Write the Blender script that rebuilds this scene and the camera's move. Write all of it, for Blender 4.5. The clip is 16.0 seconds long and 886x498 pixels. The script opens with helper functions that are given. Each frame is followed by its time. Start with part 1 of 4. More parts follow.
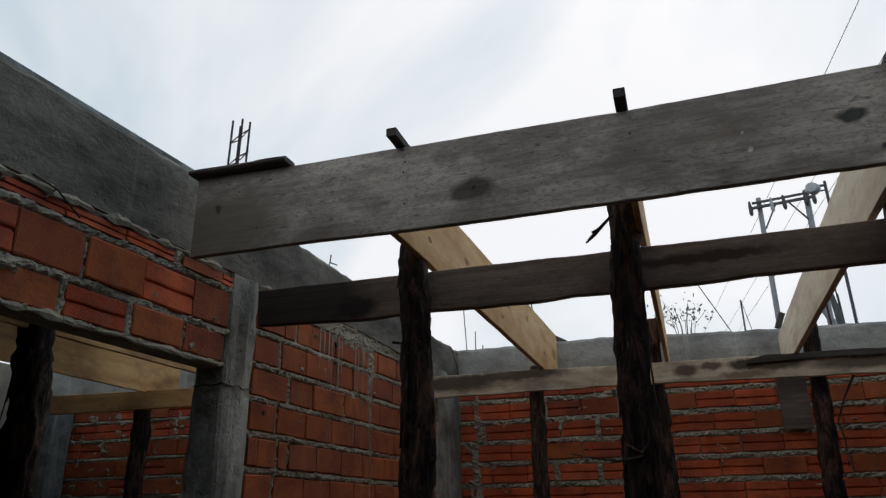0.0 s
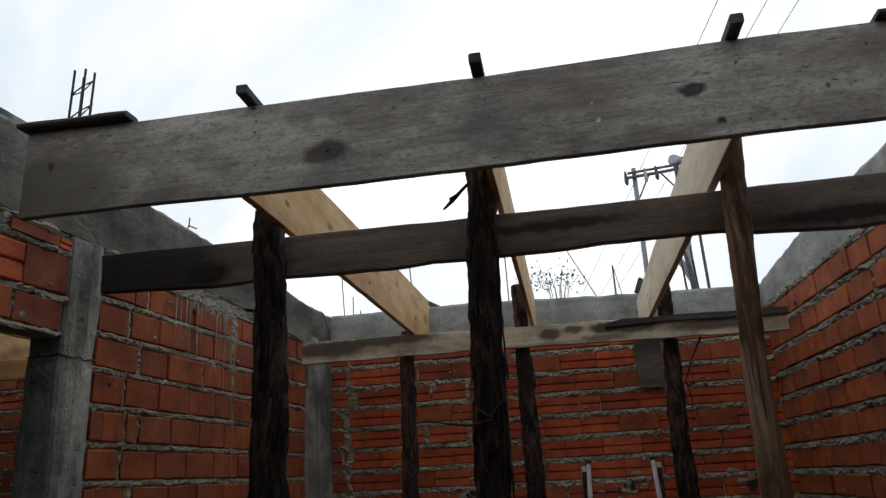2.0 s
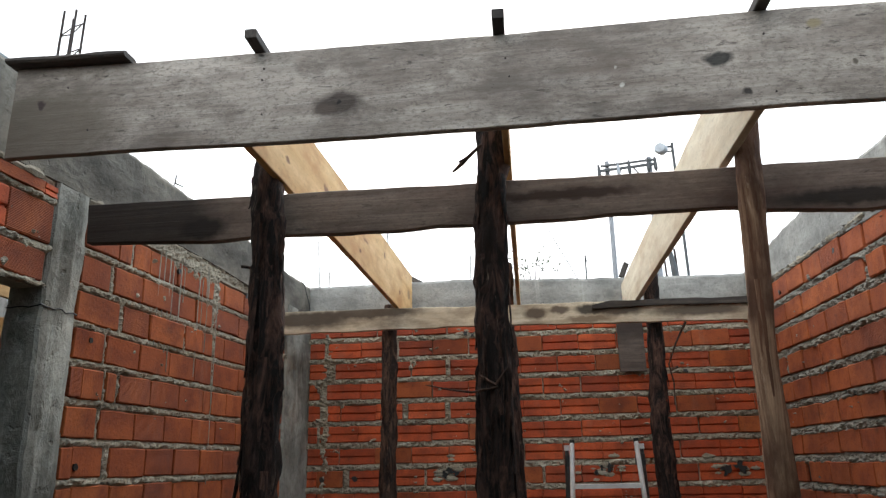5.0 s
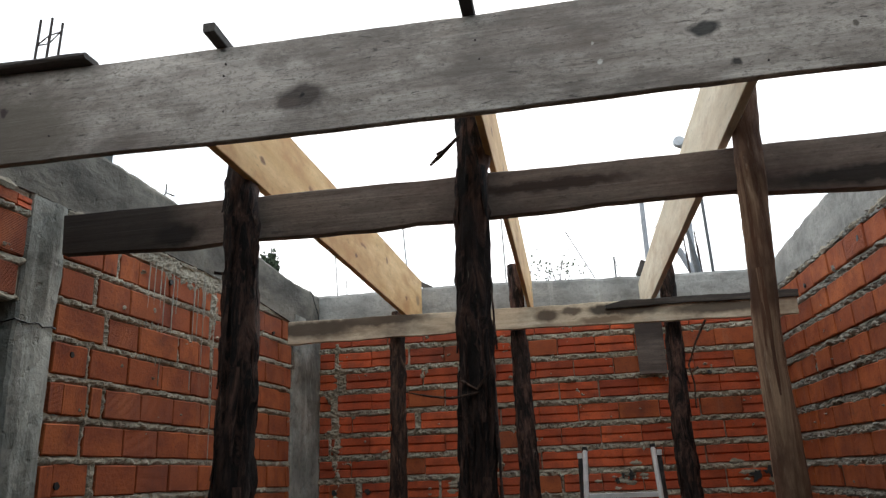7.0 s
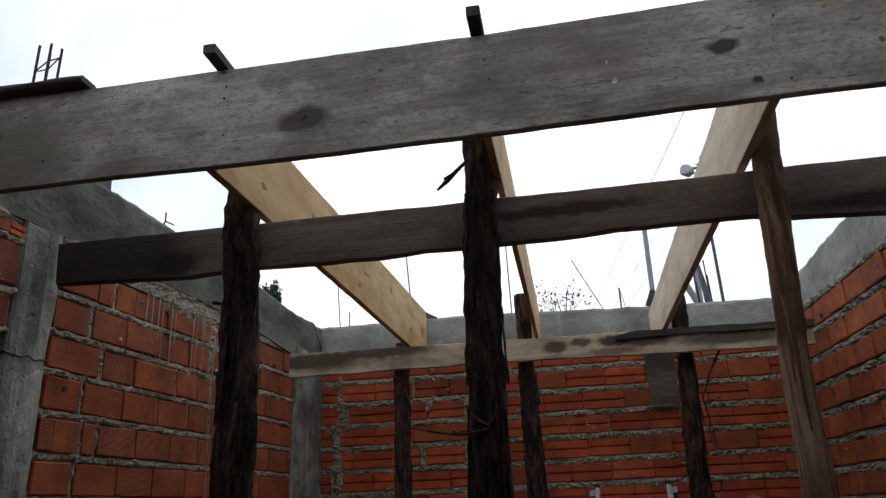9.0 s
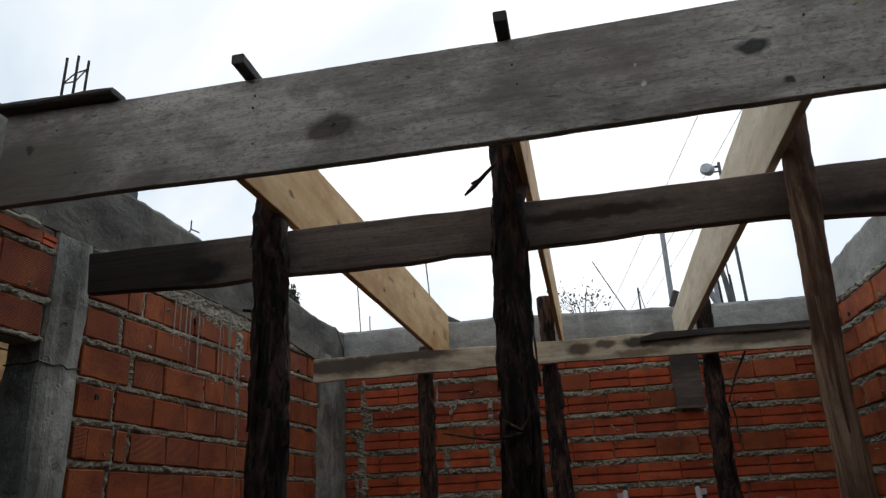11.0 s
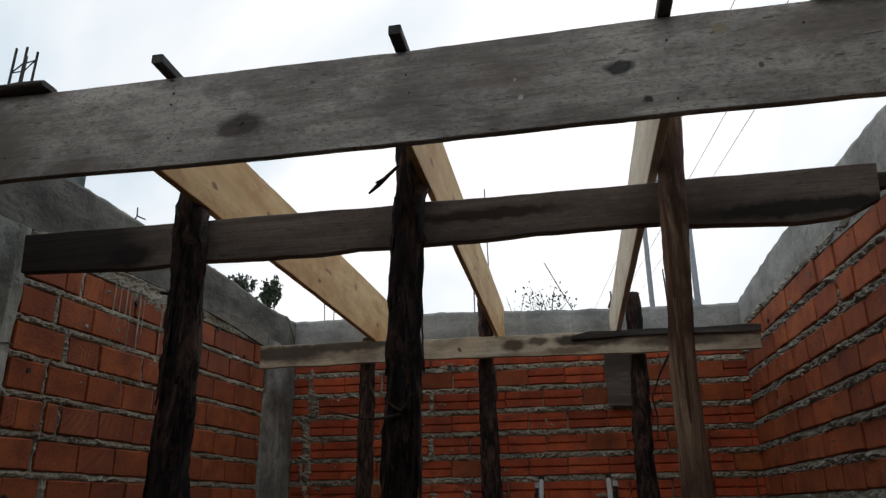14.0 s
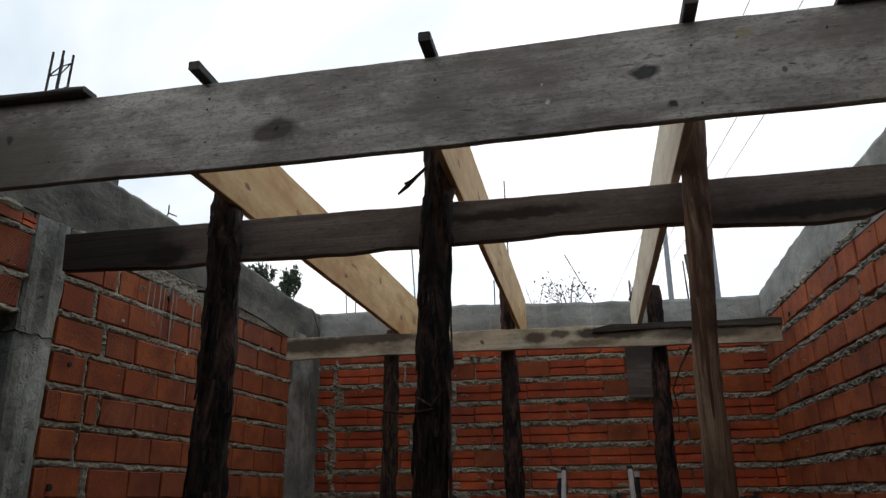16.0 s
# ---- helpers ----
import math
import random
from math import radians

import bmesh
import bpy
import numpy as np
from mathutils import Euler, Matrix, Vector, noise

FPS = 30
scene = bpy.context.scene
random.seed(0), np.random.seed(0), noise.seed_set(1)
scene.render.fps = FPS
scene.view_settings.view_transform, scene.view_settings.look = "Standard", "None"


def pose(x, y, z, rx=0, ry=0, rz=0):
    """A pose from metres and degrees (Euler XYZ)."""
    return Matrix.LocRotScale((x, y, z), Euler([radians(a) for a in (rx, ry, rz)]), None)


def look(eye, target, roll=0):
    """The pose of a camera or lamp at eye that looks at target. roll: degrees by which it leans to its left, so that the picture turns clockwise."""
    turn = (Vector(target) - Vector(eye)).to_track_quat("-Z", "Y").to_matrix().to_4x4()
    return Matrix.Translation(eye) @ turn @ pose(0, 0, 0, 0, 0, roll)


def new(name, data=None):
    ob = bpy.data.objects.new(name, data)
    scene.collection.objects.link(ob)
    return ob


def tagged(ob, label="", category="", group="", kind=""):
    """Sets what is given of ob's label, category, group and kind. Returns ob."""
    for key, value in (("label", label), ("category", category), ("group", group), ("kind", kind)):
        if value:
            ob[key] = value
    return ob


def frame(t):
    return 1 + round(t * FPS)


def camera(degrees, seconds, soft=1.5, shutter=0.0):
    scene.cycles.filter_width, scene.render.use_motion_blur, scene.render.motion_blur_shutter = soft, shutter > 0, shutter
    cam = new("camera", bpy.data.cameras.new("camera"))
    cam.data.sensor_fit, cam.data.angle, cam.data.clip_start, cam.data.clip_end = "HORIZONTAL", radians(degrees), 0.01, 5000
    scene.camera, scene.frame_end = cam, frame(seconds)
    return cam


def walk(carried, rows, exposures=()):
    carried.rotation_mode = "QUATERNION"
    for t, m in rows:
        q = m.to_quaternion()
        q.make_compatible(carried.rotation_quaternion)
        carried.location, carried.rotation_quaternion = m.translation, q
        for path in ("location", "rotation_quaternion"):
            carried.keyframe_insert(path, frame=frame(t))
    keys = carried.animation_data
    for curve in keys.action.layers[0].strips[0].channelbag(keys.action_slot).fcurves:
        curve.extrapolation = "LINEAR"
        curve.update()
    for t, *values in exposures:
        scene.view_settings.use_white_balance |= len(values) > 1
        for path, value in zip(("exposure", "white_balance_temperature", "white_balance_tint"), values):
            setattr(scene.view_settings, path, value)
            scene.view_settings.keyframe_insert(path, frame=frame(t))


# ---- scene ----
cam = camera(62.5, 16.0, soft=1.35)
PATH = [
    (0, (0.302, -0.031, 1.643), (-0.412, 1.698, 2.352), -0.8),
    (0.5, (0.362, 0.034, 1.646), (-0.19, 1.837, 2.314), -2.4),
    (1, (0.394, 0.039, 1.653), (-0.103, 1.862, 2.307), -3.6),
    (1.5, (0.404, 0.055, 1.653), (-0.065, 1.895, 2.28), -3.9),
    (2, (0.408, 0.056, 1.661), (-0.033, 1.909, 2.268), -3.2),
    (2.5, (0.373, 0.068, 1.636), (-0.063, 1.932, 2.214), -0.8),
    (3, (0.354, 0.107, 1.624), (-0.012, 1.998, 2.163), -0.7),
    (3.5, (0.317, 0.108, 1.619), (-0.068, 2.002, 2.134), -0.8),
    (4, (0.289, 0.129, 1.617), (-0.086, 2.032, 2.107), -1.8),
    (4.5, (0.256, 0.135, 1.605), (-0.123, 2.036, 2.098), -2.6),
    (5, (0.235, 0.116, 1.605), (-0.12, 2.0, 2.174), -1.3),
    (7.5, (0.418, 0.386, 1.606), (-0.053, 2.232, 2.214), -2.5),
    (8, (0.41, 0.421, 1.611), (-0.072, 2.254, 2.247), -2.3),
    (8.5, (0.381, 0.419, 1.63), (-0.068, 2.25, 2.298), -2.2),
    (9, (0.355, 0.419, 1.627), (-0.089, 2.248, 2.305), -2.5),
    (9.5, (0.325, 0.411, 1.635), (-0.139, 2.231, 2.323), -4.0),
    (12, (0.311, 0.399, 1.64), (-0.156, 2.221, 2.32), -1.5),
    (12.5, (0.323, 0.407, 1.642), (-0.01, 2.261, 2.315), -2.8),
    (13, (0.401, 0.409, 1.611), (0.16, 2.278, 2.28), -2.2),
    (13.5, (0.596, 0.367, 1.568), (0.142, 2.194, 2.243), -1.2),
    (14, (0.683, 0.317, 1.554), (0.215, 2.14, 2.232), -0.9),
    (14.5, (0.638, 0.269, 1.554), (0.207, 2.102, 2.229), -2.6),
    (15, (0.573, 0.204, 1.547), (0.175, 2.054, 2.194), -2.1),
    (15.5, (0.599, 0.196, 1.558), (0.203, 2.046, 2.207), -1.6),
    (16, (0.665, 0.224, 1.57), (0.15, 2.045, 2.217), -0.6),
]
EXPOSURES = [(0, -0.38, 6350, 10), (1, -0.31, 6380, 10), (2, -0.12, 6380, 10), (3, 0.29, 6350, 10), (4, 0.78, 6450, 10), (5, 1.22, 6500, 10), (7.5, 0.64, 6400, 10), (8.5, 0.17, 6300, 10), (9.5, -0.08, 6300, 10), (12, -0.14, 6350, 10), (14, -0.18, 6400, 10), (16, -0.07, 6350, 10)]
walk(cam, [(t, look(eye, target, roll)) for t, eye, target, roll in PATH], EXPOSURES)

# ---- world and light ----
SUN_UP, SUN_WAY = radians(58), radians(12)
world = bpy.data.worlds.new("overcast_sky")
scene.world = world
world.use_nodes = True


def node(nt, kind, **put):
    """A node with its settings and input values; an input may be a socket to link."""
    n = nt.nodes.new(kind)
    for key, value in put.items():
        if key.startswith("i_"):
            key = key[2:]
            sock = n.inputs[int(key)] if key.isdigit() else n.inputs[key.replace("_", " ")]
            if isinstance(value, bpy.types.NodeSocket):
                nt.links.new(value, sock)
            else:
                sock.default_value = value
        elif key == "operation":
            n.operation = value
        elif key == "blend":
            n.data_type, n.blend_type = "RGBA", value
        elif key == "stops":
            ramp = n.color_ramp
            while len(ramp.elements) < len(value):
                ramp.elements.new(0.5)
            for e, (at, c) in zip(ramp.elements, value):
                e.position = at
                e.color = (*c, 1) if len(c) == 3 else (c[0], c[0], c[0], 1)
    return n


def ramp(nt, fac, *stops):
    return node(nt, "ShaderNodeValToRGB", stops=stops, i_0=fac).outputs[0]


def mixed(nt, fac, a, b, blend="MIX"):
    n = node(nt, "ShaderNodeMix", blend=blend)
    for sock, value in ((n.inputs[0], fac), (n.inputs[6], a), (n.inputs[7], b)):
        if isinstance(value, bpy.types.NodeSocket):
            nt.links.new(value, sock)
        else:
            sock.default_value = (*value, 1) if isinstance(value, tuple) else value
    return n.outputs[2]


def maths(nt, op, a, b=0.0):
    return node(nt, "ShaderNodeMath", operation=op, i_0=a, i_1=b).outputs[0]


def noised(nt, at, scale, detail=4.0, rough=0.55, warp=0.0):
    return node(nt, "ShaderNodeTexNoise", i_Vector=at, i_Scale=scale, i_Detail=detail, i_Roughness=rough, i_Distortion=warp).outputs[0]


wt = world.node_tree
wt.nodes.clear()
sky = node(wt, "ShaderNodeTexSky")
sky.sky_type, sky.sun_disc = "NISHITA", False
sky.sun_elevation, sky.sun_rotation, sky.air_density, sky.dust_density = SUN_UP, SUN_WAY, 1.0, 3.0
at = node(wt, "ShaderNodeTexCoord").outputs["Generated"]
east = node(wt, "ShaderNodeSeparateXYZ", i_0=at).outputs[0]
clouds = maths(wt, "SUBTRACT", noised(wt, at, 1.7, 5.0, 0.5, 0.4), maths(wt, "MULTIPLY", east, maths(wt, "ADD", maths(wt, "MULTIPLY", east, 0.30), 0.18)))
cover = ramp(wt, clouds, (0.36, (0.64, 0.82, 0.97)), (0.46, (0.97, 1.07, 1.12)), (0.60, (1.38, 1.36, 1.34)))
pale = mixed(wt, 1.0, sky.outputs[0], (0.09, 0.09, 0.09), "MULTIPLY")
heaven = node(wt, "ShaderNodeBackground", i_Color=mixed(wt, 0.82, pale, cover), i_Strength=1.0)
wt.links.new(heaven.outputs[0], node(wt, "ShaderNodeOutputWorld").inputs[0])

sun = new("sun", bpy.data.lights.new("sun", "SUN"))
sun.data.energy, sun.data.angle, sun.data.color = 0.5, radians(25), (1.0, 0.96, 0.9)
sun.matrix_world = look((0, 0, 20), (-20 * math.sin(SUN_WAY) / math.tan(SUN_UP), -20 * math.cos(SUN_WAY) / math.tan(SUN_UP), 0))

# ---- materials ----


def material(name, rough=0.9):
    m = bpy.data.materials.new(name)
    m.use_nodes = True
    nt = m.node_tree
    nt.nodes.clear()
    bsdf = node(nt, "ShaderNodeBsdfPrincipled", i_Roughness=rough)
    nt.links.new(bsdf.outputs[0], node(nt, "ShaderNodeOutputMaterial").inputs[0])
    return m, nt, bsdf


def coords(nt, stretch=(1, 1, 1), shuffle=True):
    at = node(nt, "ShaderNodeTexCoord").outputs["Object"]
    if shuffle:
        rnd = node(nt, "ShaderNodeObjectInfo").outputs["Random"]
        off = node(nt, "ShaderNodeVectorMath", operation="SCALE", i_0=(7.3, 3.1, 5.7))
        nt.links.new(rnd, off.inputs[3])
        at = node(nt, "ShaderNodeVectorMath", operation="ADD", i_0=at, i_1=off.outputs[0]).outputs[0]
    return node(nt, "ShaderNodeMapping", i_Vector=at, i_Scale=stretch).outputs[0]


def relief(nt, bsdf, height, strength=0.5, distance=0.01):
    b = node(nt, "ShaderNodeBump", i_Strength=strength, i_Distance=distance, i_Height=height)
    nt.links.new(b.outputs[0], bsdf.inputs["Normal"])


def brick_material(name, *tones):
    m, nt, bsdf = material(name, 0.85)
    rnd = node(nt, "ShaderNodeObjectInfo").outputs["Random"]
    at = coords(nt)
    tone = ramp(nt, rnd, *zip((0.0, 0.3, 0.6, 0.8, 1.0), tones))
    cloud = noised(nt, at, 9.0, 5.0)
    tone = mixed(nt, ramp(nt, cloud, (0.44, (0,)), (0.72, (0.75,))), tone, (0.17, 0.030, 0.012))
    place = node(nt, "ShaderNodeNewGeometry").outputs["Position"]
    wash = noised(nt, node(nt, "ShaderNodeMapping", i_Vector=place, i_Scale=(7.0, 7.0, 1.6)).outputs[0], 1.0, 6.0, 0.68, 0.3)
    tone = mixed(nt, ramp(nt, wash, (0.58, (0,)), (0.78, (0.4,))), tone, (0.36, 0.20, 0.13))
    damp = noised(nt, place, 1.9, 4.0, 0.6)
    tone = mixed(nt, ramp(nt, damp, (0.46, (0,)), (0.70, (0.6,))), tone, (0.15, 0.030, 0.014))
    grit = noised(nt, place, 85.0, 4.0, 0.7)
    tone = mixed(nt, ramp(nt, grit, (0.34, (0.45,)), (0.46, (0,))), tone, (0.07, 0.018, 0.010))
    crumb = noised(nt, place, 34.0, 6.0, 0.75)
    tone = mixed(nt, ramp(nt, crumb, (0.66, (0,)), (0.74, (0.7,))), tone, (0.33, 0.25, 0.19))
    soot = noised(nt, place, 5.5, 5.0, 0.65)
    tone = mixed(nt, ramp(nt, soot, (0.62, (0,)), (0.76, (0.55,))), tone, (0.055, 0.026, 0.018))
    nt.links.new(tone, bsdf.inputs["Base Color"])
    lines = node(nt, "ShaderNodeTexWave", i_Vector=coords(nt, (1, 1, 1), False), i_Scale=62.0, i_Distortion=1.2, i_Detail=1.0)
    lines.bands_direction = "Z"
    high = maths(nt, "ADD", maths(nt, "MULTIPLY", lines.outputs[1], ramp(nt, rnd, (0.70, (0.04,)), (0.80, (0.3,)))), maths(nt, "MULTIPLY", noised(nt, at, 60.0, 5.0), 0.55))
    relief(nt, bsdf, high, 0.7, 0.006)
    return m


def mortar_material(name, dark, light, scale=1.0, streak=0.25, lumps=0.01, patch=(1, 1, 1), fine_relief=1.0):
    m, nt, bsdf = material(name, 0.95)
    at = coords(nt, (1, 1, 1), False)
    big, fine = noised(nt, coords(nt, patch, False), 2.3 * scale, 6.0, 0.6), noised(nt, at, 38.0 * scale, 6.0, 0.65)
    tone = mixed(nt, ramp(nt, big, (0.36, (0,)), (0.64, (1,))), dark, light)
    mid = noised(nt, coords(nt, patch, False), 7.5 * scale, 7.0, 0.7, 0.4)
    tone = mixed(nt, ramp(nt, mid, (0.32, (0.6,)), (0.50, (0,))), tone, tuple(0.7 * c for c in dark))
    tone = mixed(nt, ramp(nt, fine, (0.30, (0.4,)), (0.48, (0,))), tone, tuple(0.45 * c for c in dark))
    run = noised(nt, coords(nt, (9, 9, 0.7), False), 1.0, 5.0, 0.6)
    tone = mixed(nt, ramp(nt, run, (0.56, (0,)), (0.74, (streak,))), tone, tuple(min(0.6, 1.5 * c) for c in light))
    nt.links.new(tone, bsdf.inputs["Base Color"])
    pits = ramp(nt, noised(nt, at, 21.0, 3.0, 0.5), (0.28, (0,)), (0.36, (1,)))
    high = maths(nt, "ADD", maths(nt, "MULTIPLY", fine, fine_relief), maths(nt, "ADD", maths(nt, "MULTIPLY", mid, 1.2), maths(nt, "MULTIPLY", pits, 0.35)))
    relief(nt, bsdf, high, 0.7, lumps)
    return m


def wood_material(name, dark, light, stain, stain_at=0.56, grain=26.0, knots=(), rough=0.85, along=(0.9, 1, 1), blot=1.6, depth=0.004, mottle=0.0):
    m, nt, bsdf = material(name, rough)
    long = coords(nt, (along[0], grain * along[1], grain * along[2]))
    fibre = noised(nt, long, 1.6, 7.0, 0.65, 0.6)
    tone = mixed(nt, ramp(nt, fibre, (0.32, (0,)), (0.68, (1,))), dark, light)
    patch = noised(nt, coords(nt, (1, 2.0, 2.0)), blot, 6.0, 0.62)
    tone = mixed(nt, ramp(nt, patch, (stain_at - 0.10, (0,)), (stain_at + 0.12, (0.85,))), tone, stain)
    speck = noised(nt, coords(nt, (2, 6, 6)), 9.0, 5.0, 0.7)
    tone = mixed(nt, ramp(nt, speck, (0.60, (0,)), (0.72, (0.6,))), tone, tuple(0.5 * c for c in dark))
    if mottle:
        pale = noised(nt, coords(nt, (1.6, 4.5, 4.5)), 1.5, 6.0, 0.62, 0.2)
        tone = mixed(nt, ramp(nt, pale, (0.46, (0,)), (0.66, (0.6 * mottle,))), tone, tuple(1.2 * c for c in light))
        shade = noised(nt, coords(nt, (3.6, 8.0, 8.0)), 1.1, 8.0, 0.72, 0.4)
        tone = mixed(nt, ramp(nt, shade, (0.36, (0.85 * mottle,)), (0.54, (0,))), tone, tuple(0.62 * c for c in dark))
        check = noised(nt, coords(nt, (13, 60, 60)), 1.0, 4.0, 0.65, 0.6)
        tone = mixed(nt, ramp(nt, check, (0.31, (mottle,)), (0.39, (0,))), tone, tuple(0.3 * c for c in dark))
        grit = noised(nt, coords(nt, (60, 110, 110)), 1.0, 4.0, 0.7)
        tone = mixed(nt, ramp(nt, grit, (0.34, (0.75 * mottle,)), (0.50, (0,))), tone, tuple(0.6 * c for c in dark))
    raw = coords(nt, (1, 1, 1), False)
    wob = node(nt, "ShaderNodeTexNoise", i_Vector=raw, i_Scale=20.0, i_Detail=5.0)
    raw = node(nt, "ShaderNodeVectorMath", operation="ADD", i_0=raw, i_1=node(nt, "ShaderNodeVectorMath", operation="SCALE", i_0=wob.outputs[1], i_3=0.045).outputs[0]).outputs[0]
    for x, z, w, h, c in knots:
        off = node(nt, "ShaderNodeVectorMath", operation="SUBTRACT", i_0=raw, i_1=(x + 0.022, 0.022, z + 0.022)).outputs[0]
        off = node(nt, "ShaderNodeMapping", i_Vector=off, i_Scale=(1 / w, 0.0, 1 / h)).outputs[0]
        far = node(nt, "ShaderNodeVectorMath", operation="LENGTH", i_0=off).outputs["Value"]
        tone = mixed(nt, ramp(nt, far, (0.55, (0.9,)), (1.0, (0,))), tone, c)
    nt.links.new(tone, bsdf.inputs["Base Color"])
    relief(nt, bsdf, maths(nt, "ADD", fibre, maths(nt, "MULTIPLY", speck, 0.4)), 0.55, depth)
    return m


def bark_material(name, dark, light, moss, fleck, grain=16.0, tall=4.0, rough=0.8, flecks=0.8):
    m, nt, bsdf = material(name, rough)
    bsdf.inputs["Specular IOR Level"].default_value = 0.25
    ridges = noised(nt, coords(nt, (grain, grain, tall)), 1.3, 8.0, 0.72, 1.0)
    tone = mixed(nt, ramp(nt, ridges, (0.44, (0,)), (0.66, (1,))), dark, light)
    patch = noised(nt, coords(nt, (3, 3, 1.2)), 1.7, 5.0)
    tone = mixed(nt, ramp(nt, patch, (0.48, (0,)), (0.60, (0.9,))), tone, moss)
    scrape = noised(nt, coords(nt, (30, 30, 5)), 1.0, 6.0, 0.7, 0.5)
    worn = maths(nt, "MULTIPLY", ramp(nt, scrape, (0.58, (0,)), (0.68, (flecks,))), ramp(nt, noised(nt, coords(nt, (5, 5, 2.2)), 1.0, 4.0), (0.48, (0,)), (0.60, (1,))))
    tone = mixed(nt, worn, tone, fleck)
    nt.links.new(tone, bsdf.inputs["Base Color"])
    shag = noised(nt, coords(nt, (34, 34, 11)), 1.2, 6.0, 0.7)
    relief(nt, bsdf, maths(nt, "ADD", ridges, maths(nt, "MULTIPLY", shag, 0.5)), 1.0, 0.03)
    return m


def plain_material(name, tone, rough=0.5, metal=0.0, vary=0.35, scale=20.0):
    m, nt, bsdf = material(name, rough)
    bsdf.inputs["Metallic"].default_value = metal
    n = noised(nt, coords(nt), scale, 5.0, 0.6)
    nt.links.new(mixed(nt, ramp(nt, n, (0.4, (0,)), (0.75, (1,))), tone, tuple((1 - vary) * c for c in tone)), bsdf.inputs["Base Color"])
    relief(nt, bsdf, n, 0.3, 0.002)
    return m


BRICK = brick_material("grooved_red_brick", (0.43, 0.064, 0.018), (0.53, 0.082, 0.021), (0.60, 0.108, 0.030), (0.49, 0.088, 0.026), (0.45, 0.067, 0.018))
TAN_BRICK = brick_material("plain_orange_brick", (0.32, 0.070, 0.018), (0.41, 0.094, 0.022), (0.46, 0.116, 0.029), (0.38, 0.095, 0.025), (0.34, 0.073, 0.018))
MORTAR = mortar_material("grey_mortar", (0.26, 0.222, 0.165), (0.46, 0.408, 0.315))
ROUGH_MORTAR = mortar_material("dark_crumbly_mortar", (0.19, 0.175, 0.150), (0.36, 0.335, 0.285), 1.0, 0.2, 0.016)
CEMENT = mortar_material("pale_cement_run", (0.42, 0.39, 0.32), (0.58, 0.54, 0.46))
COLUMN = mortar_material("patchy_green_grey_concrete", (0.130, 0.126, 0.106), (0.42, 0.405, 0.352), 1.1, 0.8, 0.02, (1.2, 1.2, 0.9), 0.3)
# darker and browner than CONCRETE, for the left ring beam
DARK_CONCRETE = mortar_material("dark_brown_grey_concrete", (0.064, 0.056, 0.045), (0.235, 0.208, 0.168), 1.0, 0.3, 0.014, (0.8, 1, 1.7), 0.35)
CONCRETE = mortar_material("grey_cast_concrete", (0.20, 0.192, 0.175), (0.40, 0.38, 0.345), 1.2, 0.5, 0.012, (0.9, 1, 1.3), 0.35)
RENDERED = mortar_material("dark_rough_render", (0.105, 0.116, 0.112), (0.27, 0.285, 0.275), 1.6, 0.9)
SOIL = mortar_material("trodden_earth", (0.045, 0.034, 0.026), (0.085, 0.066, 0.05), 0.6, 0.1)
GREY_BOARD = wood_material("weathered_grey_board", (0.28, 0.230, 0.192), (0.52, 0.455, 0.392), (0.135, 0.098, 0.076), 0.57, 16.0, mottle=0.98, blot=2.0, depth=0.007,
    # first entry is no knot: a broad dull brown blot over the left end
    knots=((-2.10, 2.82, 0.40, 0.20, (0.15, 0.122, 0.092)), (-0.965, 2.818, 0.105, 0.055, (0.045, 0.031, 0.024)), (-1.01, 2.80, 0.05, 0.022, (0.10, 0.075, 0.06)), (-0.96, 2.82, 0.012, 0.010, (0.012, 0.01, 0.008)), (0.31, 2.858, 0.060, 0.030, (0.012, 0.012, 0.010)), (0.38, 2.73, 0.017, 0.017, (0.02, 0.015, 0.012)),
           (0.72, 2.80, 0.012, 0.012, (0.10, 0.08, 0.06)), (-0.02, 2.86, 0.008, 0.008, (0.5, 0.45, 0.38)), (-0.002, 2.79, 0.012, 0.013, (0.62, 0.58, 0.52)),
           (0.62, 2.95, 0.03, 0.02, (0.30, 0.24, 0.14)), (-2.1, 2.92, 0.02, 0.02, (0.05, 0.03, 0.03))))
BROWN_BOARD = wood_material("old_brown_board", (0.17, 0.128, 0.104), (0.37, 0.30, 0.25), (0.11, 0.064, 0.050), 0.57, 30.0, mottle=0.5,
    # first entry is a wide near-black ellipse over the board's left end
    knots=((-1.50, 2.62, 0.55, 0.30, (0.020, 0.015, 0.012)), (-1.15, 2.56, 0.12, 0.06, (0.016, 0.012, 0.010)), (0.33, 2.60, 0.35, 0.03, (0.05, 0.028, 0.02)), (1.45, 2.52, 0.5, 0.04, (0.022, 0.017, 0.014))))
STAINED_BOARD = wood_material("stained_pale_board", (0.44, 0.34, 0.23), (0.74, 0.63, 0.47), (0.13, 0.085, 0.055), 0.57, 11.0, blot=3.2, mottle=0.35,
    knots=((-1.20, 2.62, 0.42, 0.075, (0.065, 0.045, 0.03)), (-0.72, 2.65, 0.45, 0.05, (0.07, 0.048, 0.032)), (0.42, 2.59, 0.10, 0.05, (0.09, 0.06, 0.04)), (0.58, 2.61, 0.09, 0.03, (0.10, 0.07, 0.05)), (0.05, 2.58, 0.02, 0.012, (0.08, 0.05, 0.03)), (0.79, 2.605, 0.13, 0.045, (0.02, 0.014, 0.01)),
           (0.98, 2.60, 0.22, 0.06, (0.07, 0.05, 0.037)), (1.5, 2.57, 0.40, 0.05, (0.10, 0.075, 0.055)), (0.78, 2.54, 0.2, 0.03, (0.2, 0.14, 0.09))))
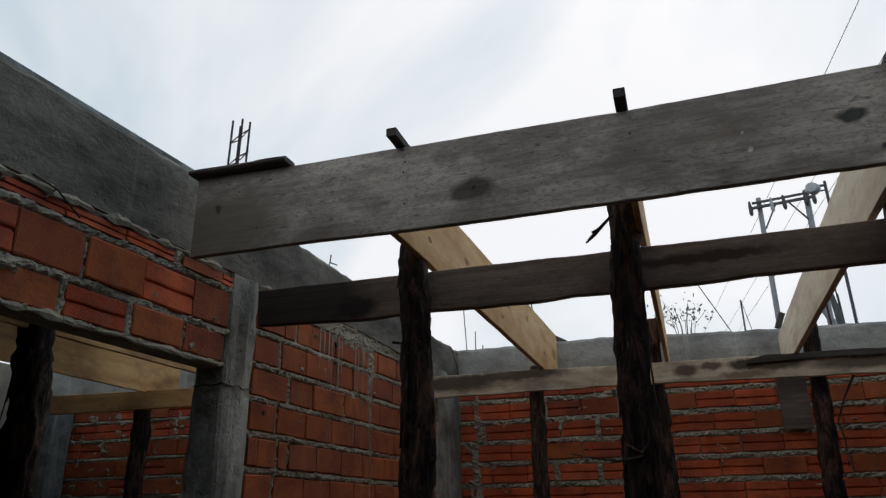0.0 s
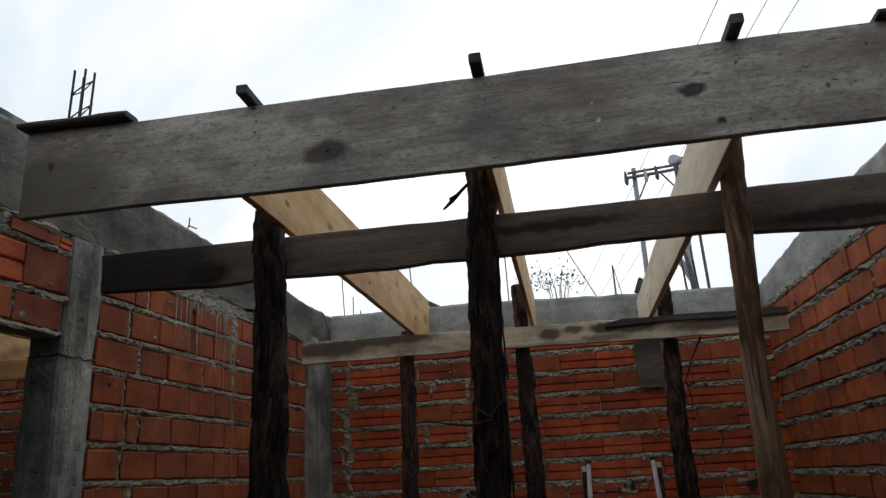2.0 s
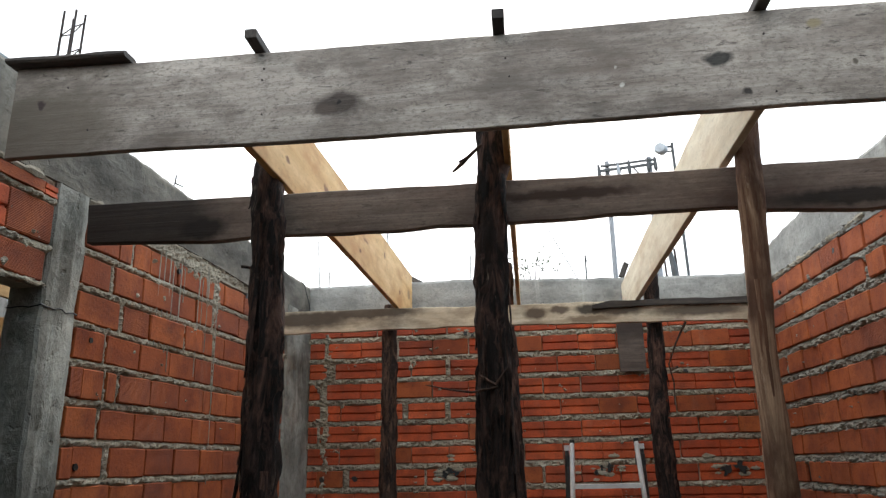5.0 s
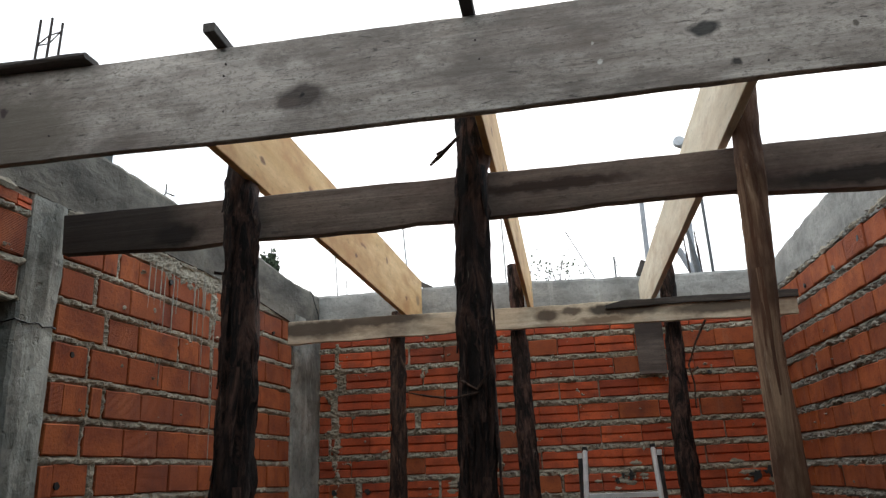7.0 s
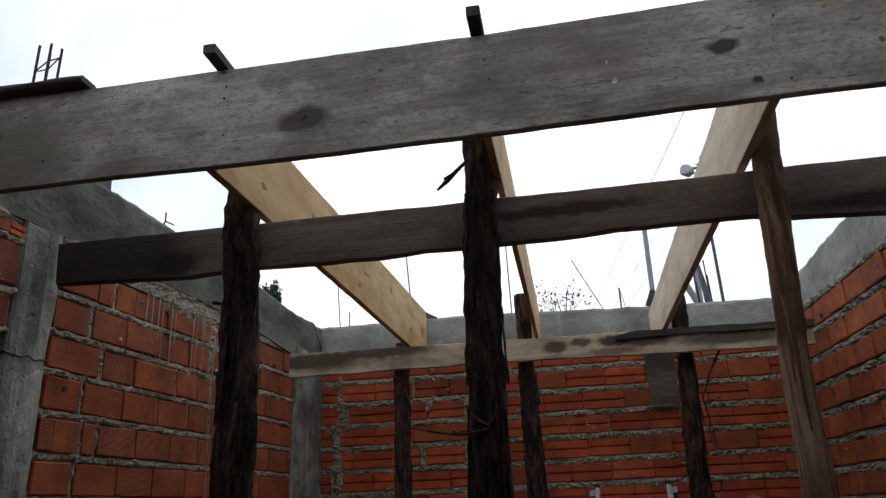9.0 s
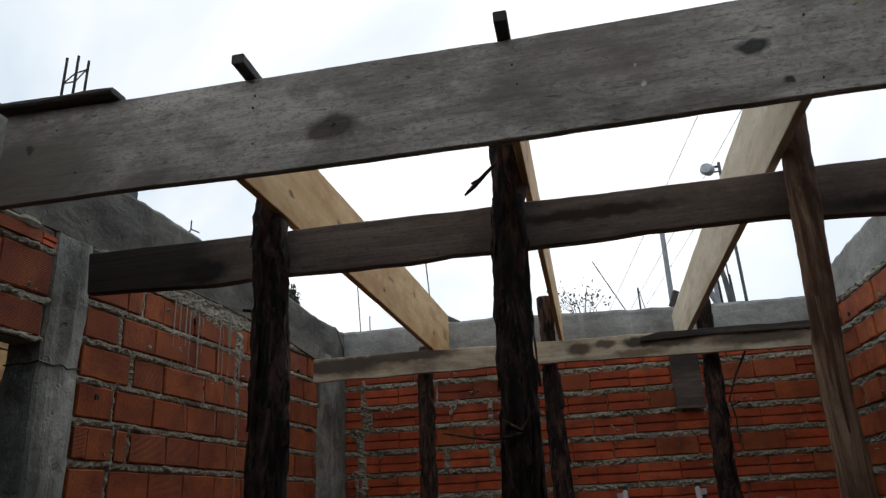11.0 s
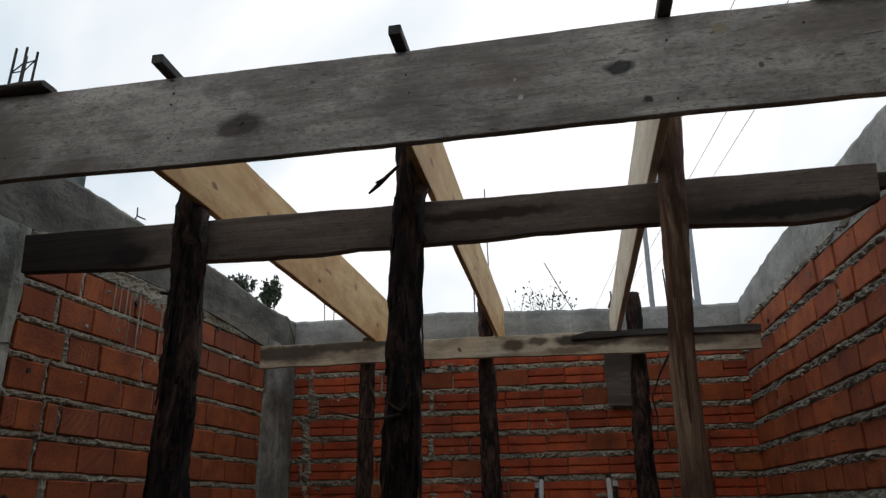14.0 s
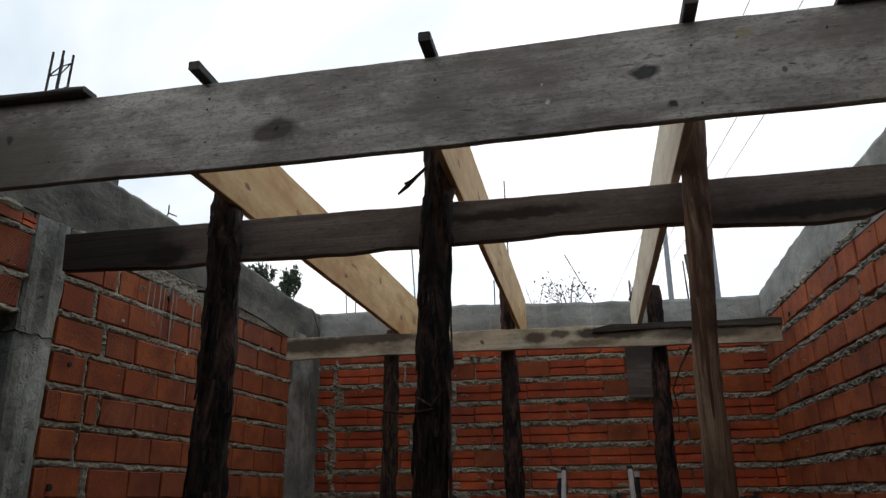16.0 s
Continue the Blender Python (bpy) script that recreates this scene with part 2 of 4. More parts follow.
DAMP_BOARD = wood_material("damp_brown_board", (0.075, 0.052, 0.042), (0.19, 0.145, 0.115), (0.05, 0.034, 0.027), 0.56, 26.0, mottle=0.4)
BLACK_BOARD = wood_material("blackened_board", (0.034, 0.026, 0.021), (0.11, 0.088, 0.072), (0.016, 0.012, 0.010), 0.55, mottle=0.5)
OLD_PINE = wood_material("handled_orange_pine", (0.48, 0.24, 0.08), (0.68, 0.42, 0.17), (0.25, 0.12, 0.05), 0.55, 9.0, rough=0.8, blot=3.0)
PINE = wood_material("fresh_yellow_pine", (0.60, 0.325, 0.110), (0.82, 0.55, 0.255), (0.50, 0.23, 0.07), 0.55, 7.0, blot=2.8, rough=0.7, depth=0.0015, mottle=0.22,
    knots=((0.42, 2.83, 0.030, 0.016, (0.20, 0.08, 0.03)), (0.95, 2.90, 0.05, 0.018, (0.24, 0.10, 0.04)), (1.62, 2.78, 0.028, 0.016, (0.19, 0.075, 0.03)), (1.75, 2.88, 0.07, 0.012, (0.30, 0.13, 0.05)), (2.25, 2.93, 0.03, 0.02, (0.2, 0.08, 0.03)), (2.75, 2.80, 0.04, 0.016, (0.22, 0.09, 0.035)), (3.1, 2.86, 0.06, 0.05, (0.33, 0.19, 0.09))))
PALE_PINE = wood_material("pale_cream_pine", (0.62, 0.50, 0.33), (0.84, 0.75, 0.58), (0.50, 0.34, 0.19), 0.60, 7.0, blot=3.4, rough=0.7, depth=0.0015, mottle=0.3)
DARK_BARK = bark_material("dark_shaggy_bark", (0.008, 0.005, 0.004), (0.155, 0.080, 0.058), (0.016, 0.010, 0.008), (0.34, 0.25, 0.19))
BROWN_BARK = bark_material("brown_peeling_bark", (0.022, 0.013, 0.010), (0.19, 0.105, 0.070), (0.05, 0.030, 0.022), (0.36, 0.27, 0.20))
STRIPPED = bark_material("stripped_brown_trunk", (0.17, 0.078, 0.045), (0.64, 0.42, 0.265), (0.13, 0.062, 0.038), (0.80, 0.62, 0.46), 13.0, 0.7, 0.7, 0.95)
STEEL = plain_material("rusty_steel_bar", (0.05, 0.035, 0.03), 0.7, 0.4)
ALUMINIUM = plain_material("worn_aluminium", (0.82, 0.81, 0.79), 0.4, 0.5, 0.25)
DULL_METAL = plain_material("dull_dark_metal", (0.10, 0.10, 0.10), 0.5, 0.6)
# plastic parts, and the black put in for shade in holes and the crack
BLACK_PLASTIC_AND_SHADE = plain_material("black_plastic_and_shade", (0.02, 0.02, 0.02), 0.5)
GREY_POLE = plain_material("grey_pole_concrete", (0.30, 0.30, 0.31), 0.8, 0.0, 0.3, 8.0)
PALE_DRUM = plain_material("pale_drum_shell", (0.55, 0.56, 0.58), 0.45)
LEAF = plain_material("dull_green_leaf", (0.055, 0.075, 0.035), 0.7, 0.0, 0.6, 5.0)
TWIG = plain_material("grey_brown_twig", (0.05, 0.04, 0.033), 0.9)

# ---- mesh helpers ----


def fbm(x, y=0.0, z=0.0):
    return noise.fractal(Vector((x, y, z)), 0.9, 2.0, 4)


def mesh_of(name, verts, faces, mat, smooth=False):
    me = bpy.data.meshes.new(name)
    me.from_pydata([tuple(v) for v in verts], [], faces)
    bm = bmesh.new()
    bm.from_mesh(me)
    bmesh.ops.recalc_face_normals(bm, faces=bm.faces)
    bm.to_mesh(me)
    bm.free()
    me.materials.append(mat)
    if smooth:
        me.polygons.foreach_set("use_smooth", [True] * len(me.polygons))
    return me


def loft(rings):
    """Faces of a skin over rings of equal length, closed at both ends."""
    n, verts, faces = len(rings[0]), [v for r in rings for v in r], []
    for a in range(len(rings) - 1):
        for b in range(n):
            c = (b + 1) % n
            faces.append((a * n + b, a * n + c, (a + 1) * n + c, (a + 1) * n + b))
    faces += [tuple(range(n))[::-1], tuple(range((len(rings) - 1) * n, len(rings) * n))]
    return verts, faces


def joined(*pieces):
    verts, faces = [], []
    for v, f in pieces:
        k = len(verts)
        verts += list(v)
        faces += [tuple(i + k for i in face) for face in f]
    return verts, faces


def between(table, x):
    return float(np.interp(x, [a for a, _ in table], [b for _, b in table]))


def board(x0, x1, thick, low, high, seed, wave=0.004, step=0.04, cut=0.003, slant=0.0):
    """A board along x, its face at y = 0; low and high: tables of the edges' heights."""
    rings, n = [], max(2, int((x1 - x0) / step))
    for k in range(n + 1):
        x = x0 + (x1 - x0) * k / n
        a = between(low, x) + wave * fbm(x * 4, seed)
        b = between(high, x) + wave * fbm(x * 4, seed + 9.3)
        f, c = 0.25 * wave * fbm(x * 3, seed + 4.1), cut * (1 + 0.6 * fbm(x * 9, seed + 2))
        lean = slant * (1 if k == n else -1 if k == 0 else 0)
        ring = [(0, a + c), (c, a), (thick - c, a), (thick, a + c), (thick, b - c), (thick - c, b), (c, b), (0, b - c)]
        rings.append([(x + lean * (z - a) / (b - a + 1e-6), y + f, z) for y, z in ring])
    return loft(rings)


def tube(points, radius, sides=6, rough=0.0, seed=0.0):
    """A round bar along points; radius: a number or one for each point."""
    pts = [Vector(p) for p in points]
    rings = []
    for k, p in enumerate(pts):
        way = (pts[min(k + 1, len(pts) - 1)] - pts[max(k - 1, 0)]).normalized()
        side = way.cross(Vector((0, 0, 1)) if abs(way.z) < 0.9 else Vector((0, 1, 0))).normalized()
        up = side.cross(way)
        r = radius[k] if isinstance(radius, (list, tuple)) else radius
        ring = []
        for s in range(sides):
            a = 2 * math.pi * s / sides
            d = r * (1 + rough * fbm(3 * math.cos(a) + seed, 3 * math.sin(a), 4 * p.length))
            ring.append(p + side * (d * math.cos(a)) + up * (d * math.sin(a)))
        rings.append(ring)
    return loft(rings)


def box(x0, x1, y0, y1, z0, z1, cut=0.0):
    c = min(cut, 0.45 * min(x1 - x0, y1 - y0))
    base = [(x0 + c, y0), (x1 - c, y0), (x1, y0 + c), (x1, y1 - c), (x1 - c, y1), (x0 + c, y1), (x0, y1 - c), (x0, y0 + c)] if c else [(x0, y0), (x1, y0), (x1, y1), (x0, y1)]
    return loft([[(x, y, z0) for x, y in base], [(x, y, z1) for x, y in base]])


def part(name, shape, mat, parent=None, label="", m=None, smooth=False):
    ob = new(name, mesh_of(name, *shape, mat, smooth))
    if parent:
        ob.parent = parent
    if m:
        ob.matrix_basis = m
    if label:
        ob["label"] = label
    return ob


def thing(name, label, category, m=None, group="", kind=""):
    ob = new(name)
    ob.empty_display_size = 0.1
    if m:
        ob.matrix_basis = m
    return tagged(ob, label, category, group, kind)


def solid(name, shape, mat, label, category, m=None, group="", kind="", smooth=False):
    return tagged(part(name, shape, mat, None, "", m, smooth), label, category, group, kind)

# ---- setting ----
LEFT_X, COL_Y0, COL_Y1 = -1.88, 2.62, 2.83
BACK = pose(-1.88, 5.522, 0, 0, 0, 5.12)
LEFT = pose(LEFT_X, COL_Y1, 0, 0, 0, 90)
RIGHT = pose(1.47, 5.822, 0, 0, 0, -83.8)
NEAR_LEFT = pose(LEFT_X, -2.2, 0, 0, 0, 90)
OTHER = pose(-6.3, 5.126, 0, 0, 0, 5.12)


def slab(x0, x1, y0, y1, z, amp, step, seed):
    nx, ny = int((x1 - x0) / step), int((y1 - y0) / step)
    verts = [(x0 + (x1 - x0) * a / nx, y0 + (y1 - y0) * b / ny, z + amp * fbm(a * 0.31 + seed, b * 0.31)) for b in range(ny + 1) for a in range(nx + 1)]
    faces = [(b * (nx + 1) + a, b * (nx + 1) + a + 1, (b + 1) * (nx + 1) + a + 1, (b + 1) * (nx + 1) + a) for b in range(ny) for a in range(nx)]
    return verts, faces


solid("ground", slab(-400, 400, -400, 400, -0.06, 0.02, 20, 1), SOIL, "brown trodden earth round the unfinished house", "ground", kind="structure")
solid("floor", slab(-6.5, 2.6, -2.3, 5.9, 0.0, 0.012, 0.15, 2), SOIL, "dark trodden earth floor, unpaved", "floor", kind="structure")

JOINT, HIGH = 0.032, 0.132


def courses(line, pitch, top):
    """The heights of the beds, from the floor up, through a known bed line."""
    z = line - pitch * math.floor((line - 0.02) / pitch)
    beds = []
    while z < top - 0.04:
        beds.append(z)
        z += pitch
    return beds


def masonry(length, z0, z1, beds, seed, thick=0.12, step=0.010, bulge=0.010, start=0.0, low=0.75, deep=0.022, rag=0.006, seam=None, fills=(), sag=0.0, smears=(), dab=0.30, joint=JOINT):
    """The mortar of a wall: a rough sheet, deep between the bricks, that swells out along the beds and in the filled joints, closed to a slab behind. Face at y = 0, wall towards +y."""
    nx = max(2, int((length - start) / step))
    foot, z0 = z0, max(z0, low)
    nz = max(2, int((z1 - z0) / (0.75 * step)))
    verts, faces = [], []
    tall = beds[1] - beds[0]
    filled = [(beds[len(beds) - 1 - row], x, w) for row, x, w in fills if row < len(beds)]
    for b in range(nz + 1):
        z = z0 + (z1 - z0) * b / nz
        near = min(beds, key=lambda s: abs(z - s))
        over = z > beds[-1] + tall - 0.01
        mine = [(x, w) for s, x, w in filled if s < z < s + tall]
        for a in range(nx + 1):
            x = start + (length - start) * a / nx
            rough = fbm(x * 27, z * 27, seed)
            shift = sag + 0.007 * fbm(x * 7, near * 5, seed + 2) + 0.007 * fbm(x * 40, near * 5, seed + 4)
            proud = 1.0 if over else math.exp(-(((z - near + shift) / (0.57 * joint)) ** 4))
            blob = fbm(x * 6.5, z * 10, seed + 9) + 0.35 * rough
            if blob > dab:
                proud = max(proud, min(1.12, 0.5 + 3.5 * (blob - dab)))
            for fx, fz, rx, rz in smears:
                cloud = math.exp(-((x - fx) / rx) ** 2 - ((z - fz) / rz) ** 2)
                if cloud > 0.08:
                    proud = max(proud, 1.45 * cloud + 0.45 * fbm(x * 45, z * 12, seed))
            for fx, w in mine:
                proud = max(proud, math.exp(-(((x - fx + 0.008 * fbm(z * 18, fx, seed)) / (0.5 * w + 0.003)) ** 4)))
            if seam is not None:
                proud = max(proud, 1.7 * math.exp(-(((x - seam - 0.05 * fbm(z * 3, seed + 8)) / 0.033) ** 2)) * (0.75 + 0.6 * fbm(z * 8, seed + 6)))
            y = deep - proud * (deep - 0.002 + bulge * rough + 0.7 * bulge * fbm(x * 6, z * 9, seed + 3)) - rag * fbm(x * 62, z * 62, seed + 7) * proud
            verts.append((x, y, z))
    w = nx + 1
    for b in range(nz):
        for a in range(nx):
            faces.append((b * w + a, b * w + a + 1, (b + 1) * w + a + 1, (b + 1) * w + a))
    return joined((verts, faces), box(start, length, 0.045, thick, foot, z1))


def brick_profile(kind):
    h = HIGH
    if kind == "grooved":
        return [(0.006, 0), (0.0, 0.005), (0.0045, 0.057), (0.013, 0.061), (0.013, 0.066), (0.004, 0.070), (0.002, 0.076), (0.004, h - 0.007), (0.010, h)]
    return [(0.005, 0), (0, 0.006), (0.001, h - 0.006), (0.006, h)]


def brick_mesh(kind, seed):
    """A hollow brick 0.24 m long, its front at y = 0."""
    prof = brick_profile(kind) + [(0.10, HIGH), (0.10, 0)]
    rings = []
    for k, x in enumerate((0.0, 0.004, 0.06, 0.12, 0.18, 0.236, 0.24)):
        d = 0.005 if k in (0, 6) else 0.0
        e = 0.008 * abs(fbm(seed * 3.1, k))
        rings.append([(x, y + d + 0.0022 * fbm(x * 12 + seed, z * 9, seed), z + 0.0030 * fbm(x * 14, seed, 3 * y + z * 5) + (-e if z > 0.1 else e if z < 0.01 else 0)) for y, z in prof])
    shape = loft(rings)
    return mesh_of("brick", *shape, BRICK if kind == "grooved" else TAN_BRICK)


BRICKS = {"grooved": [brick_mesh("grooved", s) for s in (1.3, 2.7, 4.9, 11.4, 13.8, 21.2)], "plain": [brick_mesh("plain", s) for s in (6.1, 7.7, 9.2, 15.5, 17.9, 23.3)]}


def lay(wall, length, beds, top, seed, grooved, pitch, phases=(), fills=(), x_from=0.0, low=0.0, hair=0.004, joint=JOINT):
    """Courses of bricks on a wall of its own frame, each brick a part of the wall. phases: where the joints of each course fall, from the top course down; fills: wide joints as (course from the top, place, width)."""
    rng = random.Random(seed)
    for row, z in enumerate(reversed(beds)):
        above = beds[len(beds) - row] if row else top + 0.4 * joint
        z += joint / 2
        high = min(above - joint / 2, top) - z
        if z < low or high < 0.03:
            continue
        wide = [(x, w) for r, x, w in fills if r == row]
        phase = phases[row] if row < len(phases) else phases[-1 - row % 2] if phases else rng.uniform(0, pitch)
        cuts = [(x_from, 0.0), (length, 0.0)] + wide
        x = phase
        while x < length:
            if x > x_from + 0.03 and all(abs(x - c) > 0.075 for c, _ in wide):
                cuts.append((x + rng.uniform(-0.005, 0.005), hair * rng.choice((0.4, 0.8, 1.0, 1.5, 2.6))))
            x += pitch
        cuts.sort()
        for (xa, wa), (xb, wb) in zip(cuts, cuts[1:]):
            a, b = xa + wa / 2, xb - wb / 2
            if b - a < 0.03:
                continue
            kind = "grooved" if rng.random() < grooved else "plain"
            ob = new("brick", rng.choice(BRICKS[kind]))
            ob.parent = wall
            ob.matrix_basis = pose(a, rng.uniform(-0.004, 0.004), z + rng.uniform(-0.003, 0.003), rng.uniform(-1.6, 1.2), rng.uniform(-0.5, 0.5), rng.uniform(-0.7, 0.7)) @ Matrix.Diagonal(((b - a) / 0.24, 1, high / HIGH, 1))


def ring(length, low, high, thick, seed, step=0.035, rag=0.012):
    """A cast beam along x with a ragged top; face at y = 0."""
    rings, n = [], int(length / step)
    for k in range(n + 1):
        x = length * k / n
        a, b = between(low, x), between(high, x)
        t = [rag * fbm(x * 8, seed + s) for s in range(4)]
        f = [0.004 * fbm(x * 5, seed + 10 + s) for s in range(5)]
        rings.append([(x, f[0], a + 0.3 * t[0]), (x, f[1], a + (b - a) * 0.3), (x, f[2], a + (b - a) * 0.6), (x, f[3] + 0.003, b - 0.02 + t[1]), (x, 0.014 + f[4], b + t[1]),
                      (x, thick * 0.5, b + 0.006 + t[2]), (x, thick - 0.012, b + t[3]), (x, thick, b - 0.02 + t[3]), (x, thick, a)])
    return loft(rings)


# back wall
back_beds = courses(2.083, 0.159, 2.75)
BACK_FILLS = ((1, 0.15, 0.03), (1, 0.714, 0.014), (2, 0.19, 0.07), (2, 1.10, 0.036), (3, 0.135, 0.05), (4, 0.14, 0.06), (4, 0.768, 0.045), (4, 1.09, 0.04), (5, 0.10, 0.02), (7, 0.319, 0.05), (7, 0.915, 0.015), (7, 1.78, 0.02))
wall_back = solid("wall_back", masonry(3.50, 0, 2.765, back_beds, 3.0, bulge=0.016, seam=0.15, fills=BACK_FILLS, sag=0.002, dab=0.62, rag=0.010, joint=0.040), MORTAR, "back wall of hollow red bricks with thick grey mortar", "wall", BACK, kind="structure")
solid("ring_beam_back", ring(3.62, [(0, 2.767), (3.6, 2.767)], [(0, 3.0), (1.2, 3.01), (1.9, 2.985), (2.3, 2.972), (3.2, 2.958), (3.6, 2.965)], 0.15, 4.0, rag=0.008), CONCRETE, "grey cast concrete ring beam along the back wall top", "beam", BACK, kind="structure")
# left wall
left_beds = courses(2.06, 0.1635, 2.72)
LEFT_FILLS = ((0, 0.364, 0.025), (1, 0.229, 0.03), (1, 1.18, 0.035), (2, 0.32, 0.035), (2, 0.88, 0.02), (2, 1.205, 0.03), (3, 0.225, 0.026), (3, 1.213, 0.018), (4, 0.245, 0.025), (4, 0.339, 0.03), (4, 1.219, 0.012), (5, 0.227, 0.03), (6, 0.317, 0.05))
wall_left = solid("wall_left", masonry(2.70, 0, 2.78, left_beds, 7.0, bulge=0.009, fills=LEFT_FILLS, smears=((0.95, 2.70, 0.28, 0.06), (1.2, 2.62, 0.05, 0.25)), dab=0.78), MORTAR, "side wall of hollow red bricks with smeared grey joints", "wall", LEFT, kind="structure")
solid("ring_beam_left", ring(7.75, [(0, 2.79), (6.1, 2.782), (6.7, 2.755), (7.3, 2.695), (7.75, 2.69)], [(0, 3.17), (4.5, 3.16), (5.2, 3.118), (5.9, 3.095), (6.7, 3.06), (7.2, 3.01), (7.75, 3.0)], 0.16, 8.0), DARK_CONCRETE,
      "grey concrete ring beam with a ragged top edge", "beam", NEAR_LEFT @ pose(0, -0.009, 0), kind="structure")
# right wall
right_beds = courses(2.10, 0.166, 2.785)
RIGHT_FILLS = ((1, 1.82, 0.03), (3, 0.60, 0.03), (4, 2.32, 0.09))
wall_right = solid("wall_right", masonry(3.6, 0, 2.785, right_beds, 11.0, bulge=0.022, start=-0.12, fills=RIGHT_FILLS, sag=0.007, rag=0.015, dab=0.75, joint=0.044), ROUGH_MORTAR, "side wall of orange hollow bricks with ragged mortar", "wall", RIGHT, kind="structure")
solid("ring_beam_right", ring(8.0, [(0, 2.787), (0.6, 2.79), (2.2, 2.73), (8, 2.73)], [(0, 2.97), (0.3, 3.0), (1.0, 3.046), (2.0, 3.066), (2.45, 3.064), (2.8, 3.045), (8, 3.03)], 0.15, 12.0), CONCRETE,
      "pale grey concrete ring beam over the brick wall", "beam", RIGHT, kind="structure")


def upright(x0, x1, y0, y1, z1, seed, step=0.03, rough=0.010):
    """A cast concrete column with lumpy faces and worn edges."""
    c = 0.012
    corners = [(x0 + c, y0), (x1 - c, y0), (x1, y0 + c), (x1, y1 - c), (x1 - c, y1), (x0 + c, y1), (x0, y1 - c), (x0, y0 + c)]
    base = []
    for k, (xa, ya) in enumerate(corners):
        xb, yb = corners[(k + 1) % 8]
        n = max(1, int(math.hypot(xb - xa, yb - ya) / 0.028))
        base += [(xa + (xb - xa) * j / n, ya + (yb - ya) * j / n) for j in range(n)]
    rings = []
    for k in range(int(z1 / step) + 1):
        z = min(z1, k * step)
        rings.append([(x + rough * fbm(x * 7, y * 7 + seed, z * 6), y + rough * fbm(x * 7 + 5, y * 7 + seed, z * 6), z) for x, y in base])
    rings.append([(x, y, z1) for x, y, _ in rings[-1]])
    return loft(rings)


column_left = solid("column_left", upright(-2.045, -1.872, COL_Y0, COL_Y1, 2.785, 2.0), COLUMN, "rough grey concrete column with a crack across", "column", kind="structure")
solid("column_back", upright(-2.0, -1.868, 5.07, 5.60, 2.77, 5.0), COLUMN, "grey concrete corner column streaked with cement", "column", kind="structure")
# lintel wall over the opening beside the column, and the wall that goes on behind
lintel_beds = [2.332, 2.488, 2.690]
LINTEL_FILLS = ((2, 1.421, 0.03), (2, 1.736, 0.028), (2, 2.036, 0.014), (1, 1.489, 0.012), (0, 1.955, 0.05))
lintel = solid("wall_lintel", masonry(COL_Y0 - 0.3, 2.332, 2.785, lintel_beds, 15.0, 0.14, fills=LINTEL_FILLS, bulge=0.014, dab=0.7), MORTAR, "brick wall over the wide opening, mortar hanging below", "wall", pose(LEFT_X + 0.012, 0.3, 0, 0, 0, 90), kind="structure")
solid("wall_near_left", joined(box(0, 2.5, 0.0, 0.14, 0, 2.785)), MORTAR, "plain brick wall beside the opening", "wall", NEAR_LEFT, kind="structure")
solid("wall_near_right", joined(box(3.6, 8.0, 0.0, 0.14, 0, 2.785)), MORTAR, "plain wall that carries on past the bricks", "wall", RIGHT, kind="structure")
solid("wall_rear", joined(box(-2.0, 2.5, -2.3, -2.16, 0, 3.185)), MORTAR, "plain wall closing the front room", "wall", kind="structure")
# unseen slab over the front room, added to cut the skylight
solid("ceiling", joined(box(-2.05, 2.6, -2.35, 0.9, 3.19, 3.31)), RENDERED, "unseen slab added to dim the front of the house", "ceiling", kind="structure")


def bead(length, z, seed, r=0.016):
    """A lumpy roll of mortar squeezed out along the top of a wall."""
    rings = []
    for k in range(int(length / 0.018)):
        x = 0.018 * k
        d = r * max(0.15, 0.8 + 1.6 * fbm(x * 9, seed))
        rings.append([(x, 0.004 + d * 0.8 * math.cos(a) * (1 + 0.5 * fbm(x * 20, a, seed)), z + 0.012 * fbm(x * 4, seed + 4) + d * math.sin(a)) for a in (0, 1.05, 2.1, 3.14, 4.19, 5.24)])
    return loft(rings)


part("mortar_bead", bead(1.3, 2.775, 1.0), MORTAR, wall_left, "lumpy grey mortar bead")
part("mortar_bead", bead(3.5, 2.775, 5.0, 0.014), MORTAR, wall_right, "lumpy grey mortar bead")
part("mortar_bead", bead(COL_Y0 - 0.3, 2.772, 8.0), MORTAR, lintel, "lumpy grey mortar bead")
part("mortar_bead", bead(COL_Y0 - 0.3, 2.332, 12.0, 0.012), MORTAR, lintel, "ragged mortar edge")
part("mortar_bead", bead(3.4, 2.755, 15.0, 0.012), MORTAR, wall_back, "lumpy grey mortar bead")
# the crack's shade is a thin black bar laid on the column faces
crack = [(-2.04 + 0.165 * k / 6, COL_Y0 - 0.001 + 0.002 * fbm(k, 3.0), 2.255 + 0.016 * fbm(k * 1.3, 3.0)) for k in range(7)]
crack += [(-1.8725 + 0.003 * fbm(k, 4.0), COL_Y0 + 0.02 + 0.19 * k / 8, 2.255 + 0.014 * fbm(k * 1.1, 3.0)) for k in range(9)]
part("crack", tube(crack, 0.0032, 5, 0.8, 3.0), BLACK_PLASTIC_AND_SHADE, column_left, "jagged crack, its shade drawn as a black bar")
# added slab, there only to keep skylight out of the next room
solid("ceiling_other", joined(box(-6.45, -2.07, -2.3, 3.3, 3.19, 3.31), box(-6.45, -3.9, 3.3, 4.3, 3.19, 3.31)), RENDERED, "added slab that darkens part of the next room", "ceiling", kind="structure")
